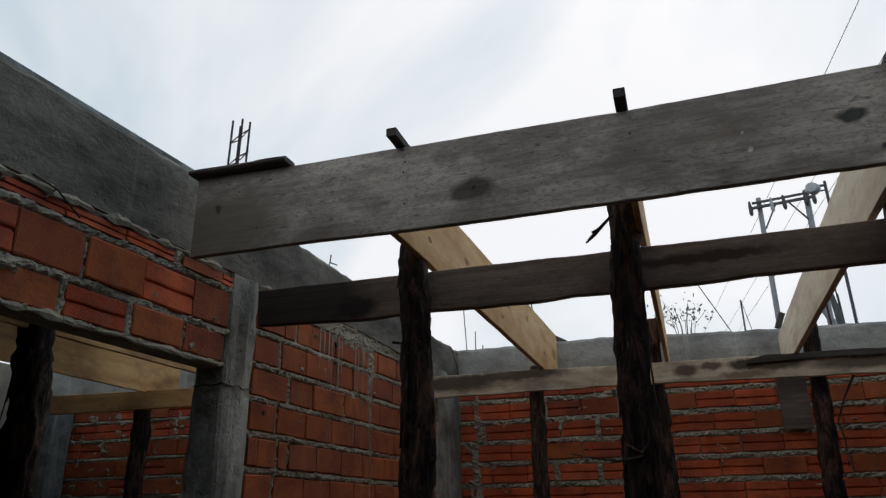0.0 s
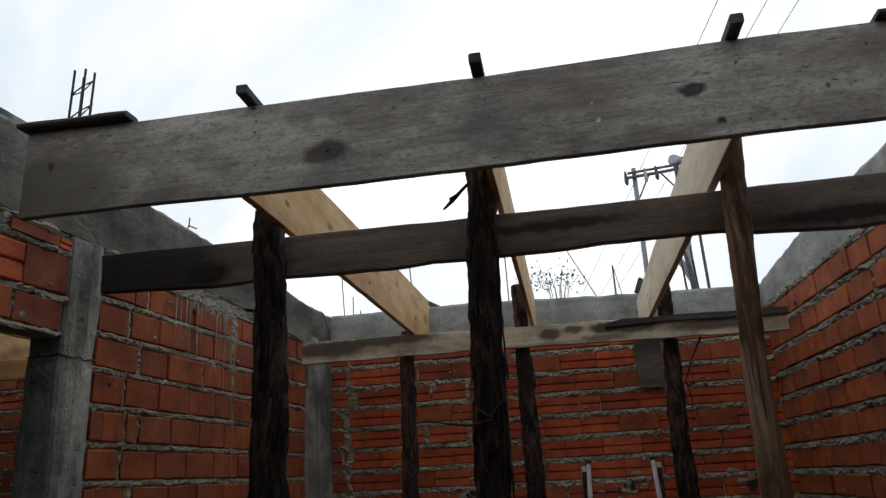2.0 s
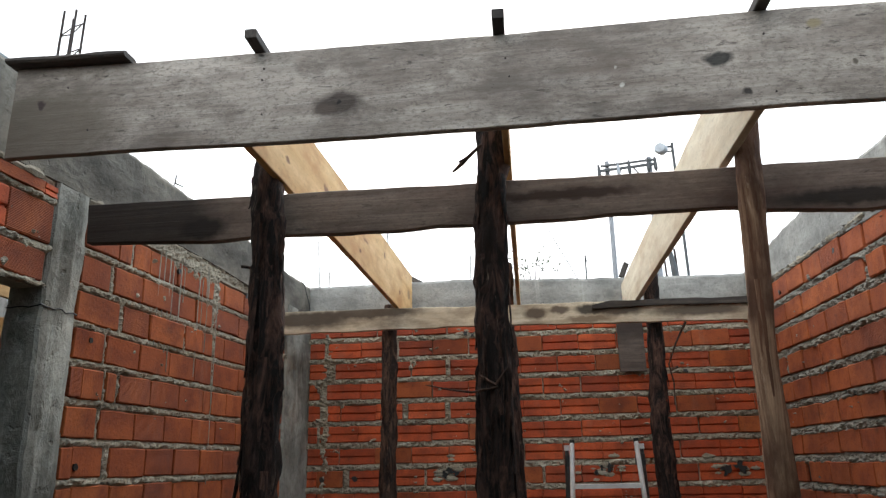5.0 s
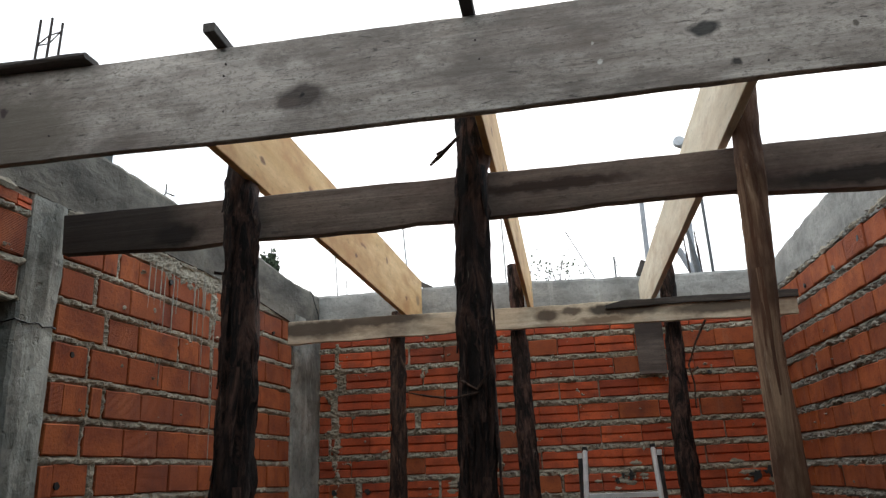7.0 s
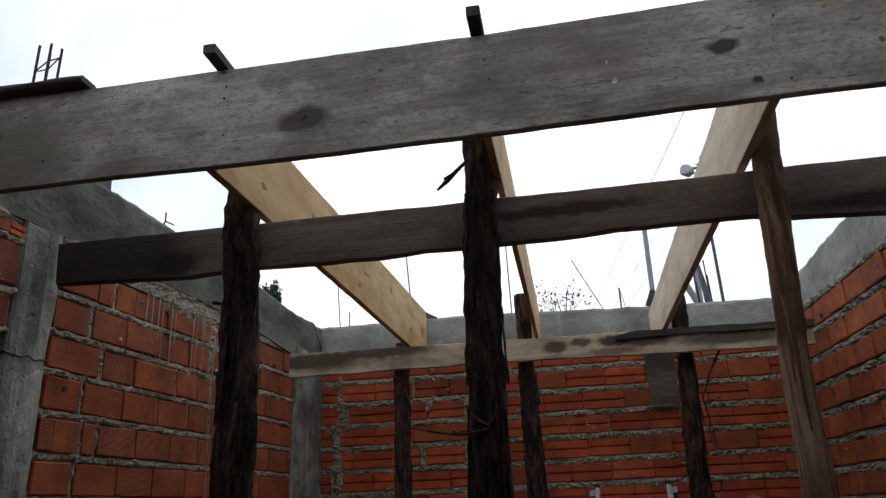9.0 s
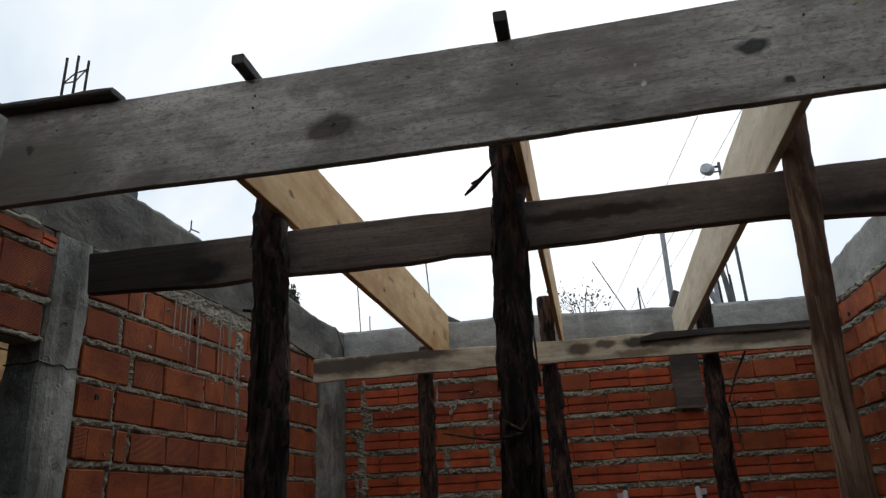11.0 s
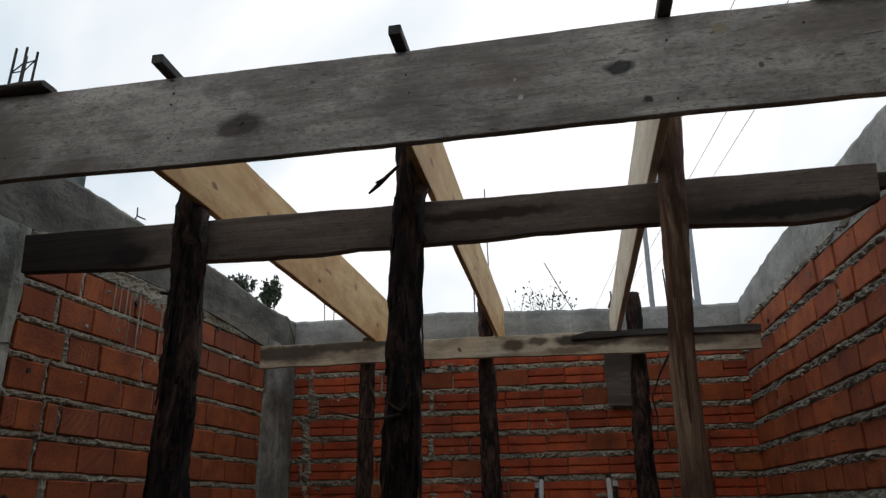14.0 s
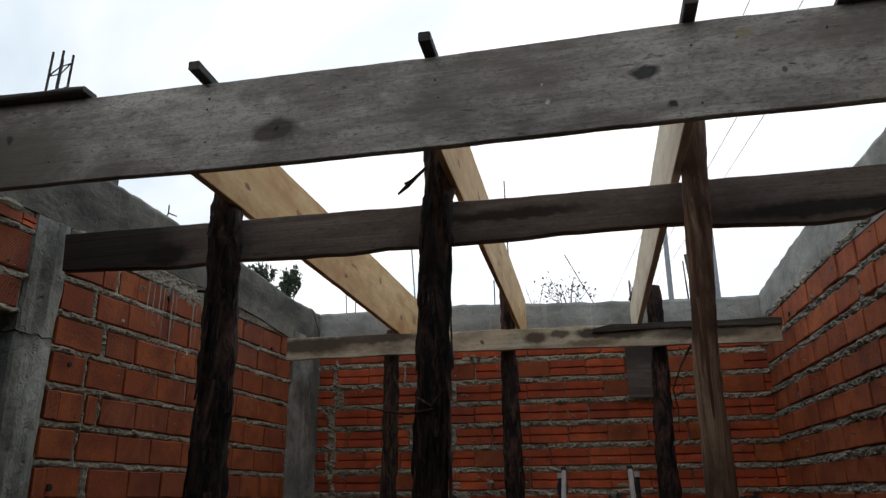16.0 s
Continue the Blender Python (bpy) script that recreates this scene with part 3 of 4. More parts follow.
# the next room, seen through the opening
other_beds = courses(2.588, 0.167, 2.80)
wall_other = solid("wall_other_back", masonry(4.2, 0, 2.80, other_beds, 19.0), MORTAR, "dim brick wall of the next room", "wall", OTHER, kind="structure")
solid("ring_beam_other", ring(4.3, [(0, 2.81), (4.3, 2.81)], [(0, 3.45), (1.9, 3.42), (2.1, 3.05), (4.3, 3.03)], 0.15, 21.0), CONCRETE, "concrete ring beam of the next room", "beam", OTHER, kind="structure")
solid("column_other", upright(-5.92, -5.68, 4.96, 5.16, 2.80, 9.0), RENDERED, "grey concrete column in the next room", "column", kind="structure")
solid("wall_other_side", joined(box(-6.46, -6.32, -2.2, 5.2, 0, 3.175)), MORTAR, "plain far side wall of the next room", "wall", kind="structure")
solid("wall_other_rear", joined(box(-6.4, -2.02, -2.3, -2.16, 0, 3.175)), MORTAR, "plain rear wall of the next room", "wall", kind="structure")

# ---- timber ----
FRONT = pose(0.43, 2.34, 0, 0, 0, 2.83)
formwork = thing("formwork_board", "wide weathered grey formwork board with knots, spanning the room", "board", FRONT)
part("face_board", board(-2.22, 1.30, 0.03, [(-2.2, 2.714), (-1.72, 2.708), (-1.28, 2.693), (-0.94, 2.685), (-0.45, 2.679), (0.05, 2.675), (0.44, 2.675), (0.79, 2.667), (1.3, 2.660)], [(-2.2, 3.080), (-1.73, 3.060), (-1.235, 3.048), (-0.86, 3.039), (-0.364, 3.026), (0.15, 3.022), (0.435, 3.021), (0.60, 3.016), (0.92, 3.005), (1.3, 2.997)], 1.0, 0.003), GREY_BOARD, formwork)
part("cap_strip", board(-2.24, -1.76, 0.085, [(-2.3, 3.086), (-1.76, 3.066)], [(-2.3, 3.108), (-1.76, 3.089)], 2.0, 0.004, cut=0.007), BLACK_BOARD, formwork, "thin dark strip nailed on top", pose(0, -0.05, 0))
part("cap_strip", board(0.90, 1.31, 0.09, [(0.9, 3.008), (1.31, 2.999)], [(0.9, 3.022), (1.31, 3.016)], 2.6, 0.003), BLACK_BOARD, formwork, "thin dark strip nailed on top", pose(0, -0.045, 0))
for k, (x, y, z, s) in enumerate(((-1.24, 0, 2.98, 1), (-1.245, 0, 2.935, 1), (-1.24, 0, 2.80, 0.8), (-0.38, 0, 2.93, 0.8), (0.46, 0, 2.93, 0.9), (-0.37, 0, 2.86, 0.7), (0.86, 0, 2.93, 0.9), (0.47, 0, 2.72, 0.8), (-2.0, 0, 2.98, 0.8), (-1.9, 0, 2.80, 0.8))):
    part("nail", tube([(x, -0.004, z), (x, 0.012, z)], 0.004 * s, 7), STEEL, formwork)

SECOND = pose(-0.112, 2.79, 0, 0, 0, 3.0)
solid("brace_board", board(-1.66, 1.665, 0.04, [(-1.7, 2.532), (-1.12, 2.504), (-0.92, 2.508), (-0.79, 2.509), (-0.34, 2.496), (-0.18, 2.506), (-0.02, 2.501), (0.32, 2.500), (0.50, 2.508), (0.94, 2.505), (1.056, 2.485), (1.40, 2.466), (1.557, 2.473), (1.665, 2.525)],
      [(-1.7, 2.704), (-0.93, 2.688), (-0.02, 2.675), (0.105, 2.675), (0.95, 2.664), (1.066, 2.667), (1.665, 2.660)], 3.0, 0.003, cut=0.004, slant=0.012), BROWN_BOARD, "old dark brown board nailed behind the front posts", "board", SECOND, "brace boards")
solid("brace_board", board(1.40, 1.90, 0.03, [(1.3, 2.585), (1.95, 2.585)], [(1.3, 2.645), (1.95, 2.64)], 4.0, 0.004), BLACK_BOARD, "blackened short board reaching into the wall", "board", SECOND @ pose(0, 0.045, 0), "brace boards")

JOISTS = [  # foot at the front, foot at the back, heights below and above at both ends
    ((-0.877, 2.308), (-1.042, 5.545), (2.722, 2.672), (3.058, 3.045)),
    ((0.046, 2.352), (-0.205, 5.60), (2.716, 2.655), (3.062, 2.995)),
    ((0.880, 2.394), (0.590, 5.70), (2.694, 2.645), (3.012, 2.90)),
]
for k, ((xa, ya), (xb, yb), (la, lb), (ha, hb)) in enumerate(JOISTS):
    long = math.hypot(xb - xa, yb - ya)
    turn = math.degrees(math.atan2(yb - ya, xb - xa))
    solid("joist_board", board(0, long, (0.032, 0.024, 0.032)[k], [(0, la), (long, lb)], [(0, ha), (long, hb)], 20.0 + k, 0.003, cut=0.002), (PINE, PINE, PALE_PINE)[k],
          ("fresh yellow pine board standing on edge between the beams", "fresh yellow pine board on edge beside the middle post", "pale cream pine board on edge beside the stripped post")[k], "board",
          pose(xa, ya, 0, 0, 0, turn), "joist boards")
# battens that lie on the formwork board and point out of it
for k, (x, z) in enumerate(((-1.268, 3.049), (-0.405, 3.027), (0.455, 3.019))):
    solid("batten", board(-0.095, 0.30, 0.042, [(-1, z - 0.002), (1, z + 0.004)], [(-1, z + 0.032), (1, z + 0.040)], 30.0 + k, 0.002), BLACK_BOARD,
          "short dark square batten lying on the formwork board", "batten", FRONT @ pose(x + 0.028, 0, 0, 0, 0, 92), "battens")


def trunk(points, radii, seed, sides=26, rough=0.16, step=0.03):
    """A bent, knotty trunk through points, with radii along it."""
    zs = [p[2] for p in points]
    n = int((zs[-1] - zs[0]) / step)
    rings = []
    for k in range(n + 1):
        z = zs[0] + (zs[-1] - zs[0]) * k / n
        x = float(np.interp(z, zs, [p[0] for p in points])) + 0.006 * fbm(z * 2.3, seed)
        y = float(np.interp(z, zs, [p[1] for p in points])) + 0.006 * fbm(z * 2.3, seed + 7)
        r = float(np.interp(z, zs, radii))
        ringed = []
        for s in range(sides):
            a = 2 * math.pi * s / sides
            d = r * (0.97 + rough * fbm(2.2 * math.cos(a) + seed, 2.2 * math.sin(a), z * 4.5) + 0.75 * rough * fbm(5 * math.cos(a), 5 * math.sin(a) + seed, z * 9) + 0.35 * rough * fbm(11 * math.cos(a), 11 * math.sin(a) + seed, z * 14))
            ringed.append((x + d * math.cos(a), y + d * math.sin(a), z))
        rings.append(ringed)
    return loft(rings)


def flake(x, y, z, long, wide, turn, out, seed):
    """A hanging strip of bark that curls away from its trunk."""
    rings = []
    c, s = math.cos(turn), math.sin(turn)
    for k in range(9):
        f = k / 8
        w = wide * (1 - 0.75 * f ** 2) * (1 + 0.3 * fbm(f * 4, seed))
        o = out * f ** 1.8 + 0.004 * fbm(f * 5, seed + 3)
        zz = z - long * f
        ringed = []
        for u, v in ((-w / 2, 0), (0, 0.003), (w / 2, 0), (0, -0.004)):
            ringed.append((x + c * (o + v) - s * u, y + s * (o + v) + c * u, zz))
        rings.append(ringed)
    return loft(rings)


def post(label, points, radii, mat, seed, strips=(), twigs=(), group="timber posts", rough=0.26, sides=26, shreds=18):
    base = points[0]
    ob = thing("timber_post", label, "post", pose(base[0], base[1], 0), group)
    local = [(x - base[0], y - base[1], z) for x, y, z in points]
    part("trunk", trunk(local, radii, seed, sides, rough), mat, ob, smooth=True)
    rng = random.Random(seed)
    for k, (z, turn, long, wide, out) in enumerate(strips):
        x = float(np.interp(z, [p[2] for p in local], [p[0] for p in local]))
        y = float(np.interp(z, [p[2] for p in local], [p[1] for p in local]))
        r = float(np.interp(z, [p[2] for p in local], radii))
        a = radians(turn)
        part("bark_strip", flake(x + r * math.cos(a), y + r * math.sin(a), z, long, wide, a, out, seed + k), mat, ob)
    for k in range(shreds):
        z, a = rng.uniform(1.2, points[-1][2] - 0.25), radians(rng.uniform(170, 370))
        x, y, r = (float(np.interp(z, [p[2] for p in local], row)) for row in ([p[0] for p in local], [p[1] for p in local], radii))
        part("bark_strip", flake(x + 0.98 * r * math.cos(a), y + 0.98 * r * math.sin(a), z, rng.uniform(0.08, 0.28), rng.uniform(0.014, 0.035), a, rng.uniform(0.003, 0.014), seed + k + 50), mat, ob)
    for pts, r in twigs:
        part("twig", tube([(x - base[0], y - base[1], z) for x, y, z in pts], r, 6, 0.2, seed), BROWN_BARK, ob)
    return ob


post("dark shaggy tree-trunk prop beside the first pine board", [(-0.92, 2.67, 0), (-0.937, 2.675, 1.45), (-0.938, 2.678, 2.1), (-0.947, 2.68, 2.55), (-0.958, 2.68, 2.70), (-0.970, 2.68, 2.77), (-0.978, 2.68, 2.82)], [0.074, 0.067, 0.064, 0.062, 0.059, 0.049, 0.036], DARK_BARK, 3.0,
     [(2.70, 200, 0.10, 0.02, 0.012), (2.62, 330, 0.2, 0.03, 0.008), (2.3, 250, 0.35, 0.03, 0.010), (2.0, 290, 0.3, 0.035, 0.010), (1.75, 215, 0.33, 0.03, 0.035), (2.45, 300, 0.3, 0.03, 0.006), (1.6, 310, 0.3, 0.03, 0.012)],
     [([(-1.00, 2.68, 2.36), (-1.045, 2.66, 2.365)], 0.006), ([(-1.00, 2.67, 2.78), (-1.015, 2.655, 2.72), (-1.005, 2.65, 2.66), (-1.012, 2.65, 2.63)], 0.006), ([(-0.985, 2.64, 1.62), (-1.03, 2.62, 1.40)], 0.007)])
post("dark brown tree-trunk prop with shreds of hanging bark", [(-0.095, 2.71, 0), (-0.09, 2.715, 1.45), (-0.083, 2.72, 2.0), (-0.062, 2.72, 2.55), (-0.056, 2.722, 2.95)], [0.078, 0.066, 0.062, 0.060, 0.054], DARK_BARK, 8.0,
     [(2.60, 210, 0.16, 0.03, 0.006), (2.66, 320, 0.2, 0.03, 0.010), (2.3, 190, 0.3, 0.03, 0.012), (1.95, 240, 0.4, 0.03, 0.008), (1.9, 350, 0.5, 0.035, 0.012), (1.75, 10, 0.5, 0.03, 0.02), (2.1, 280, 0.3, 0.03, 0.010), (1.6, 300, 0.4, 0.03, 0.010)],
     [([(-0.09, 2.68, 2.785), (-0.13, 2.672, 2.745), (-0.165, 2.668, 2.71), (-0.20, 2.66, 2.675)], [0.006, 0.007, 0.009, 0.004]), ([(-0.13, 2.672, 2.742), (-0.175, 2.66, 2.715)], 0.004),
      ([(-0.06, 2.65, 1.86), (-0.15, 2.635, 1.845), (-0.22, 2.63, 1.855), (-0.31, 2.62, 1.875)], [0.005, 0.005, 0.004, 0.002]), ([(-0.02, 2.655, 1.93), (-0.07, 2.65, 1.87), (-0.12, 2.65, 1.90)], 0.006)])
post("stripped light brown trunk with dark streaks", [(0.82, 2.765, 0), (0.834, 2.77, 1.45), (0.842, 2.77, 1.8), (0.844, 2.77, 2.0), (0.858, 2.77, 2.19), (0.880, 2.772, 2.6), (0.912, 2.775, 2.92)], [0.062, 0.051, 0.045, 0.042, 0.043, 0.047, 0.038], STRIPPED, 14.0, rough=0.10, shreds=0,
     strips=[(2.2, 250, 0.4, 0.02, 0.004)])
post("slim brown prop under the far ledger board", [(-1.12, 5.13, 0), (-1.123, 5.125, 1.4), (-1.108, 5.12, 2.48), (-1.10, 5.12, 2.72)], [0.062, 0.054, 0.051, 0.048], BROWN_BARK, 21.0, [(2.3, 250, 0.3, 0.03, 0.01), (1.9, 290, 0.3, 0.03, 0.01)], group="far props")
post("slim dark prop with peeling bark before the back wall", [(-0.265, 5.185, 0), (-0.268, 5.182, 1.4), (-0.271, 5.18, 2.48), (-0.27, 5.18, 2.99)], [0.075, 0.063, 0.053, 0.048], DARK_BARK, 26.0, [(2.2, 330, 0.4, 0.03, 0.02), (1.7, 340, 0.4, 0.03, 0.03), (2.0, 260, 0.3, 0.03, 0.01)], group="far props")
post("crooked dark prop with a thin loose twig", [(0.69, 5.25, 0), (0.712, 5.25, 1.4), (0.70, 5.25, 1.75), (0.727, 5.25, 2.48), (0.735, 5.25, 2.93)], [0.082, 0.069, 0.064, 0.049, 0.046], DARK_BARK, 31.0, [(2.2, 320, 0.3, 0.03, 0.01)],
     [([(0.93, 5.20, 2.50), (0.85, 5.19, 2.36), (0.79, 5.19, 2.22), (0.81, 5.19, 2.10), (0.80, 5.19, 1.95)], [0.009, 0.007, 0.006, 0.005, 0.004]), ([(0.80, 5.19, 2.18), (0.845, 5.18, 2.20)], 0.008)], group="far props")

for (xa, ya, za), (xb, yb, zb) in (((-1.13, 5.66, 3.10), (-0.99, 5.66, 3.02)), ((0.600, 5.82, 3.10), (0.555, 5.80, 2.985))):
    long = math.dist((xa, ya, za), (xb, yb, zb))
    turn = (Vector((xb, yb, zb)) - Vector((xa, ya, za))).to_track_quat("X", "Z").to_matrix().to_4x4()
    solid("wedge", board(0, long, 0.03, [(0, -0.035), (long, -0.03)], [(0, 0.006), (long, 0.006)], 44.0 + xa, 0.003), BLACK_BOARD, "small dark wooden wedge resting on the concrete beam", "wedge",
          Matrix.Translation((xa, ya, za)) @ turn, "wedges")

LEDGER = pose(-0.481, 5.045, 0, 0, 0, 4.1)
solid("ledger_board", board(-1.375, 1.97, 0.035, [(-1.4, 2.523), (0, 2.524), (0.84, 2.507), (1.97, 2.488)], [(-1.4, 2.682), (-0.64, 2.675), (0, 2.662), (0.85, 2.655), (1.97, 2.636)], 40.0, 0.006), STAINED_BOARD,
      "pale board with brown stains, carrying the pine boards", "board", LEDGER)
solid("splintered_board", board(0.80, 1.98, 0.02, [(0.8, 2.602), (1.2, 2.608), (1.98, 2.592)], [(0.8, 2.628), (0.93, 2.655), (1.98, 2.638)], 43.0, 0.007), BLACK_BOARD, "blackened split board over the ledger", "board", LEDGER @ pose(0, -0.024, 0))
solid("hanging_board", board(0.0, 0.19, 0.022, [(0, 2.24), (0.19, 2.24)], [(0, 2.70), (0.19, 2.70)], 46.0, 0.003), DAMP_BOARD, "short brown board hung against the back wall", "board", pose(0.497, 5.69, 0, 0, 0, 5.12))

# ---- the next room's timber ----
solid("ledger_board", board(-0.02, 2.0, 0.035, [(0, 2.60), (2, 2.588)], [(0, 2.768), (2, 2.735)], 50.0, 0.004), OLD_PINE, "orange pine ledger board in the next room", "board", pose(-5.39, 4.663, 0, 0, 0, 5.0))
solid("joist_board", board(0, 4.3, 0.03, [(0, 2.745), (4.3, 2.745)], [(0, 3.03), (4.3, 3.05)], 54.0, 0.003), OLD_PINE, "yellow pine board on edge near the opening of the next room", "board", pose(-3.56, 5.22, 0, 0, 0, -89.0), "joist boards")
solid("joist_board", board(0, 3.6, 0.026, [(0, 2.735), (3.6, 2.735)], [(0, 3.02), (3.6, 3.03)], 52.0, 0.003), OLD_PINE, "yellow pine board on edge in the next room", "board", pose(-4.46, 5.14, 0, 0, 0, -87.5), "joist boards")
post("dark leaning prop in the next room", [(-3.40, 2.93, 0), (-3.46, 2.93, 1.8), (-3.54, 2.93, 2.95)], [0.11, 0.10, 0.095], DARK_BARK, 61.0, [(2.5, 250, 0.3, 0.03, 0.02)], group="next room props")
post("slim dark prop under the orange ledger", [(-4.54, 4.86, 0), (-4.53, 4.86, 1.9), (-4.54, 4.86, 2.6), (-4.55, 4.86, 2.98)], [0.08, 0.075, 0.066, 0.07], DARK_BARK, 66.0, group="next room props")

# cement that ran down the bricks of the side wall
drip = random.Random(77)
for k in range(14):
    x = drip.choice((0.62, 0.70, 0.78, 0.82, 0.90, 0.95, 1.02, 1.10)) + drip.uniform(-0.03, 0.03) if k else 1.215
    z, long, w = 2.78 - drip.uniform(0, 0.12), drip.uniform(0.15, 0.6) if k else 1.15, drip.uniform(0.0012, 0.0032)
    rings = []
    for a in range(12):
        f = a / 11
        u, v = x + 0.004 * fbm(f * 6, k), w * (1 - 0.5 * f) * (1 + 0.5 * fbm(f * 9, k + 3))
        rings.append([(u - v, 0.001, z - long * f), (u - 0.4 * v, -0.003, z - long * f), (u + 0.4 * v, -0.003, z - long * f), (u + v, 0.001, z - long * f)])
    part("cement_run", loft(rings), CEMENT, wall_left, "pale cement run")

# ---- stepladder ----
ladder = thing("stepladder", "worn aluminium stepladder standing open before the back wall", "ladder", pose(0.315, 4.56, 0, 0, 0, 1))
for side in (-1, 1):
    rail = part("front_rail", tube([(side * 0.265, -0.26, 0.02), (side * 0.183, 0.045, 1.715)], 0.014, 8), ALUMINIUM, ladder)
    part("foot", tube([(side * 0.267, -0.262, 0.0), (side * 0.263, -0.25, 0.06)], 0.019, 8), BLACK_PLASTIC_AND_SHADE, rail)
    part("end_cap", box(side * 0.183 - 0.014, side * 0.183 + 0.014, 0.035, 0.06, 1.71, 1.735, 0.004), BLACK_PLASTIC_AND_SHADE, rail)
    rear = part("rear_rail", tube([(side * 0.285, 0.42, 0.02), (side * 0.216, 0.125, 1.685)], 0.013, 8), DULL_METAL, ladder, "dull dark rail")
    part("rail_cap", box(side * 0.216 - 0.016, side * 0.216 + 0.016, 0.11, 0.14, 1.675, 1.705, 0.006), ALUMINIUM, rear, "pale end cap")
    part("hinge", box(side * 0.20 - 0.026, side * 0.20 + 0.026, 0.03, 0.125, 1.585, 1.645, 0.006), BLACK_PLASTIC_AND_SHADE, ladder, "black hinge plate")
for k in range(5):
    z = 1.482 - 0.27 * k
    f = (1.74 - z) / 1.72
    half, y = 0.183 + 0.075 * f, 0.045 - 0.305 * f
    part("step", box(-half + 0.012, half - 0.012, y - 0.035, y + 0.035, z - 0.020, z + 0.004, 0.004), ALUMINIUM, ladder)
part("rear_rung", tube([(-0.215, 0.17, 1.385), (0.215, 0.17, 1.385)], 0.010, 8), ALUMINIUM, ladder)
for k in range(1, 3):
    z = 1.25 - 0.5 * k
    part("rear_rung", tube([(-0.255, 0.165 + 0.1 * k, z), (0.255, 0.12 + 0.1 * k, z)], 0.012, 8), ALUMINIUM, ladder)

# ---- openings, cables and marks in the walls ----


def socket_hole(wall_pose, x, z, w, h, seed, name, label, lumps=14):
    """A broken pocket in a wall, its shade drawn as black discs, with lumps of mortar about it."""
    rng = random.Random(seed)
    ob = thing(name, label, "wall hole", wall_pose @ pose(x, -0.012, z), kind="structure")
    # black discs at the wall face stand in for the pocket's shade
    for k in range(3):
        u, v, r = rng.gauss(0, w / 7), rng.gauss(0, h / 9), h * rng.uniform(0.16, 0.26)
        part("pocket", tube([(u, -0.001, v), (u + 0.002, 0.03, v)], [r, r * 0.9], 15, 1.3, seed + 3.3 * k), BLACK_PLASTIC_AND_SHADE, ob, "black disc put in for pocket shade")
    for k in range(lumps):
        u, v, r = rng.gauss(0, w / 4), rng.gauss(0, h / 3.2), rng.uniform(0.014, 0.040)
        rings = []
        for a in range(6):
            f = math.sin(math.pi * (a + 0.4) / 5.8) * r
            rings.append([(u + (a - 2.5) * r * 0.5, 0.014 + f * 0.30 * math.cos(q * math.pi / 4) * (1 + 0.8 * fbm(a, q, k + seed)), v + f * 0.5 * math.sin(q * math.pi / 4) * (1 + 0.9 * fbm(q * 1.7, a * 1.7, k + seed))) for q in range(8)])
        part("mortar_lump", loft(rings), MORTAR, ob)
    return ob


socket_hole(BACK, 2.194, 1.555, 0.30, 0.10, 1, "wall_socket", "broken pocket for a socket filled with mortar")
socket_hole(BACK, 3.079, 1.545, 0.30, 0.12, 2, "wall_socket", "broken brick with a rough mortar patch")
socket_hole(BACK, 1.091, 1.550, 0.18, 0.12, 3, "wall_socket", "chipped brick with a hole shaded by black discs")
socket_hole(BACK, 1.235, 2.575, 0.28, 0.07, 4, "wall_socket", "broken gap under the ledger board, shaded by black discs")
# black box put in for the shade inside a square hole
solid("wall_hole", box(-0.026, 0.026, 0.012, 0.04, -0.052, 0.055, 0.004), BLACK_PLASTIC_AND_SHADE, "black box for the shade of a square hole in the brick wall", "wall hole", RIGHT @ pose(0.674, 0, 1.522), kind="structure")
# black discs on the brick faces, in place of shaded holes
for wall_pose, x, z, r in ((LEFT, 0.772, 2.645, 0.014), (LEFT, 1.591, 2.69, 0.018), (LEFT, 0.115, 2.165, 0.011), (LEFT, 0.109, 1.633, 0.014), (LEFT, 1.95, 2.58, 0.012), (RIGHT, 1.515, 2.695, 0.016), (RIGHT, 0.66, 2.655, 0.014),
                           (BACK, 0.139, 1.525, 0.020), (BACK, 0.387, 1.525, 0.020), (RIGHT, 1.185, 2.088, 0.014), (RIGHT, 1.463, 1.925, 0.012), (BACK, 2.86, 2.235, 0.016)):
    solid("brick_hole", tube([(0, -0.0065, 0), (0.001, 0.012, 0)], [r, r * 0.8], 11, 0.6, x), BLACK_PLASTIC_AND_SHADE, "black disc for the shade of a small hole in a brick", "hole", wall_pose @ pose(x, 0, z), "brick holes", "structure")
solid("loose_cable", tube([(-1.985, 5.34, 3.04), (-1.863, 5.36, 2.99), (-1.857, 5.40, 2.92), (-1.853, 5.46, 2.84), (-1.857, 5.50, 2.76)], 0.0035, 6), BLACK_PLASTIC_AND_SHADE, "thin dark cable hanging down the concrete corner", "cable")
for pts in ([(-1.90, 2.86, 2.72), (-1.84, 2.85, 2.74), (-1.82, 2.88, 2.73)], [(-1.95, 3.56, 3.09), (-1.93, 3.57, 3.15), (-1.90, 3.53, 3.18)], [(-1.93, 3.57, 3.15), (-1.91, 3.62, 3.145)],
            [(-1.87, 1.52, 2.80), (-1.84, 1.60, 2.77), (-1.845, 1.66, 2.74), (-1.85, 1.72, 2.71)], [(-1.845, 1.60, 2.77), (-1.84, 1.56, 2.72)]):
    solid("tie_wire", tube(pts, 0.004, 5), STEEL, "bent rusty tie wire sticking out of the concrete", "wire", group="tie wires")


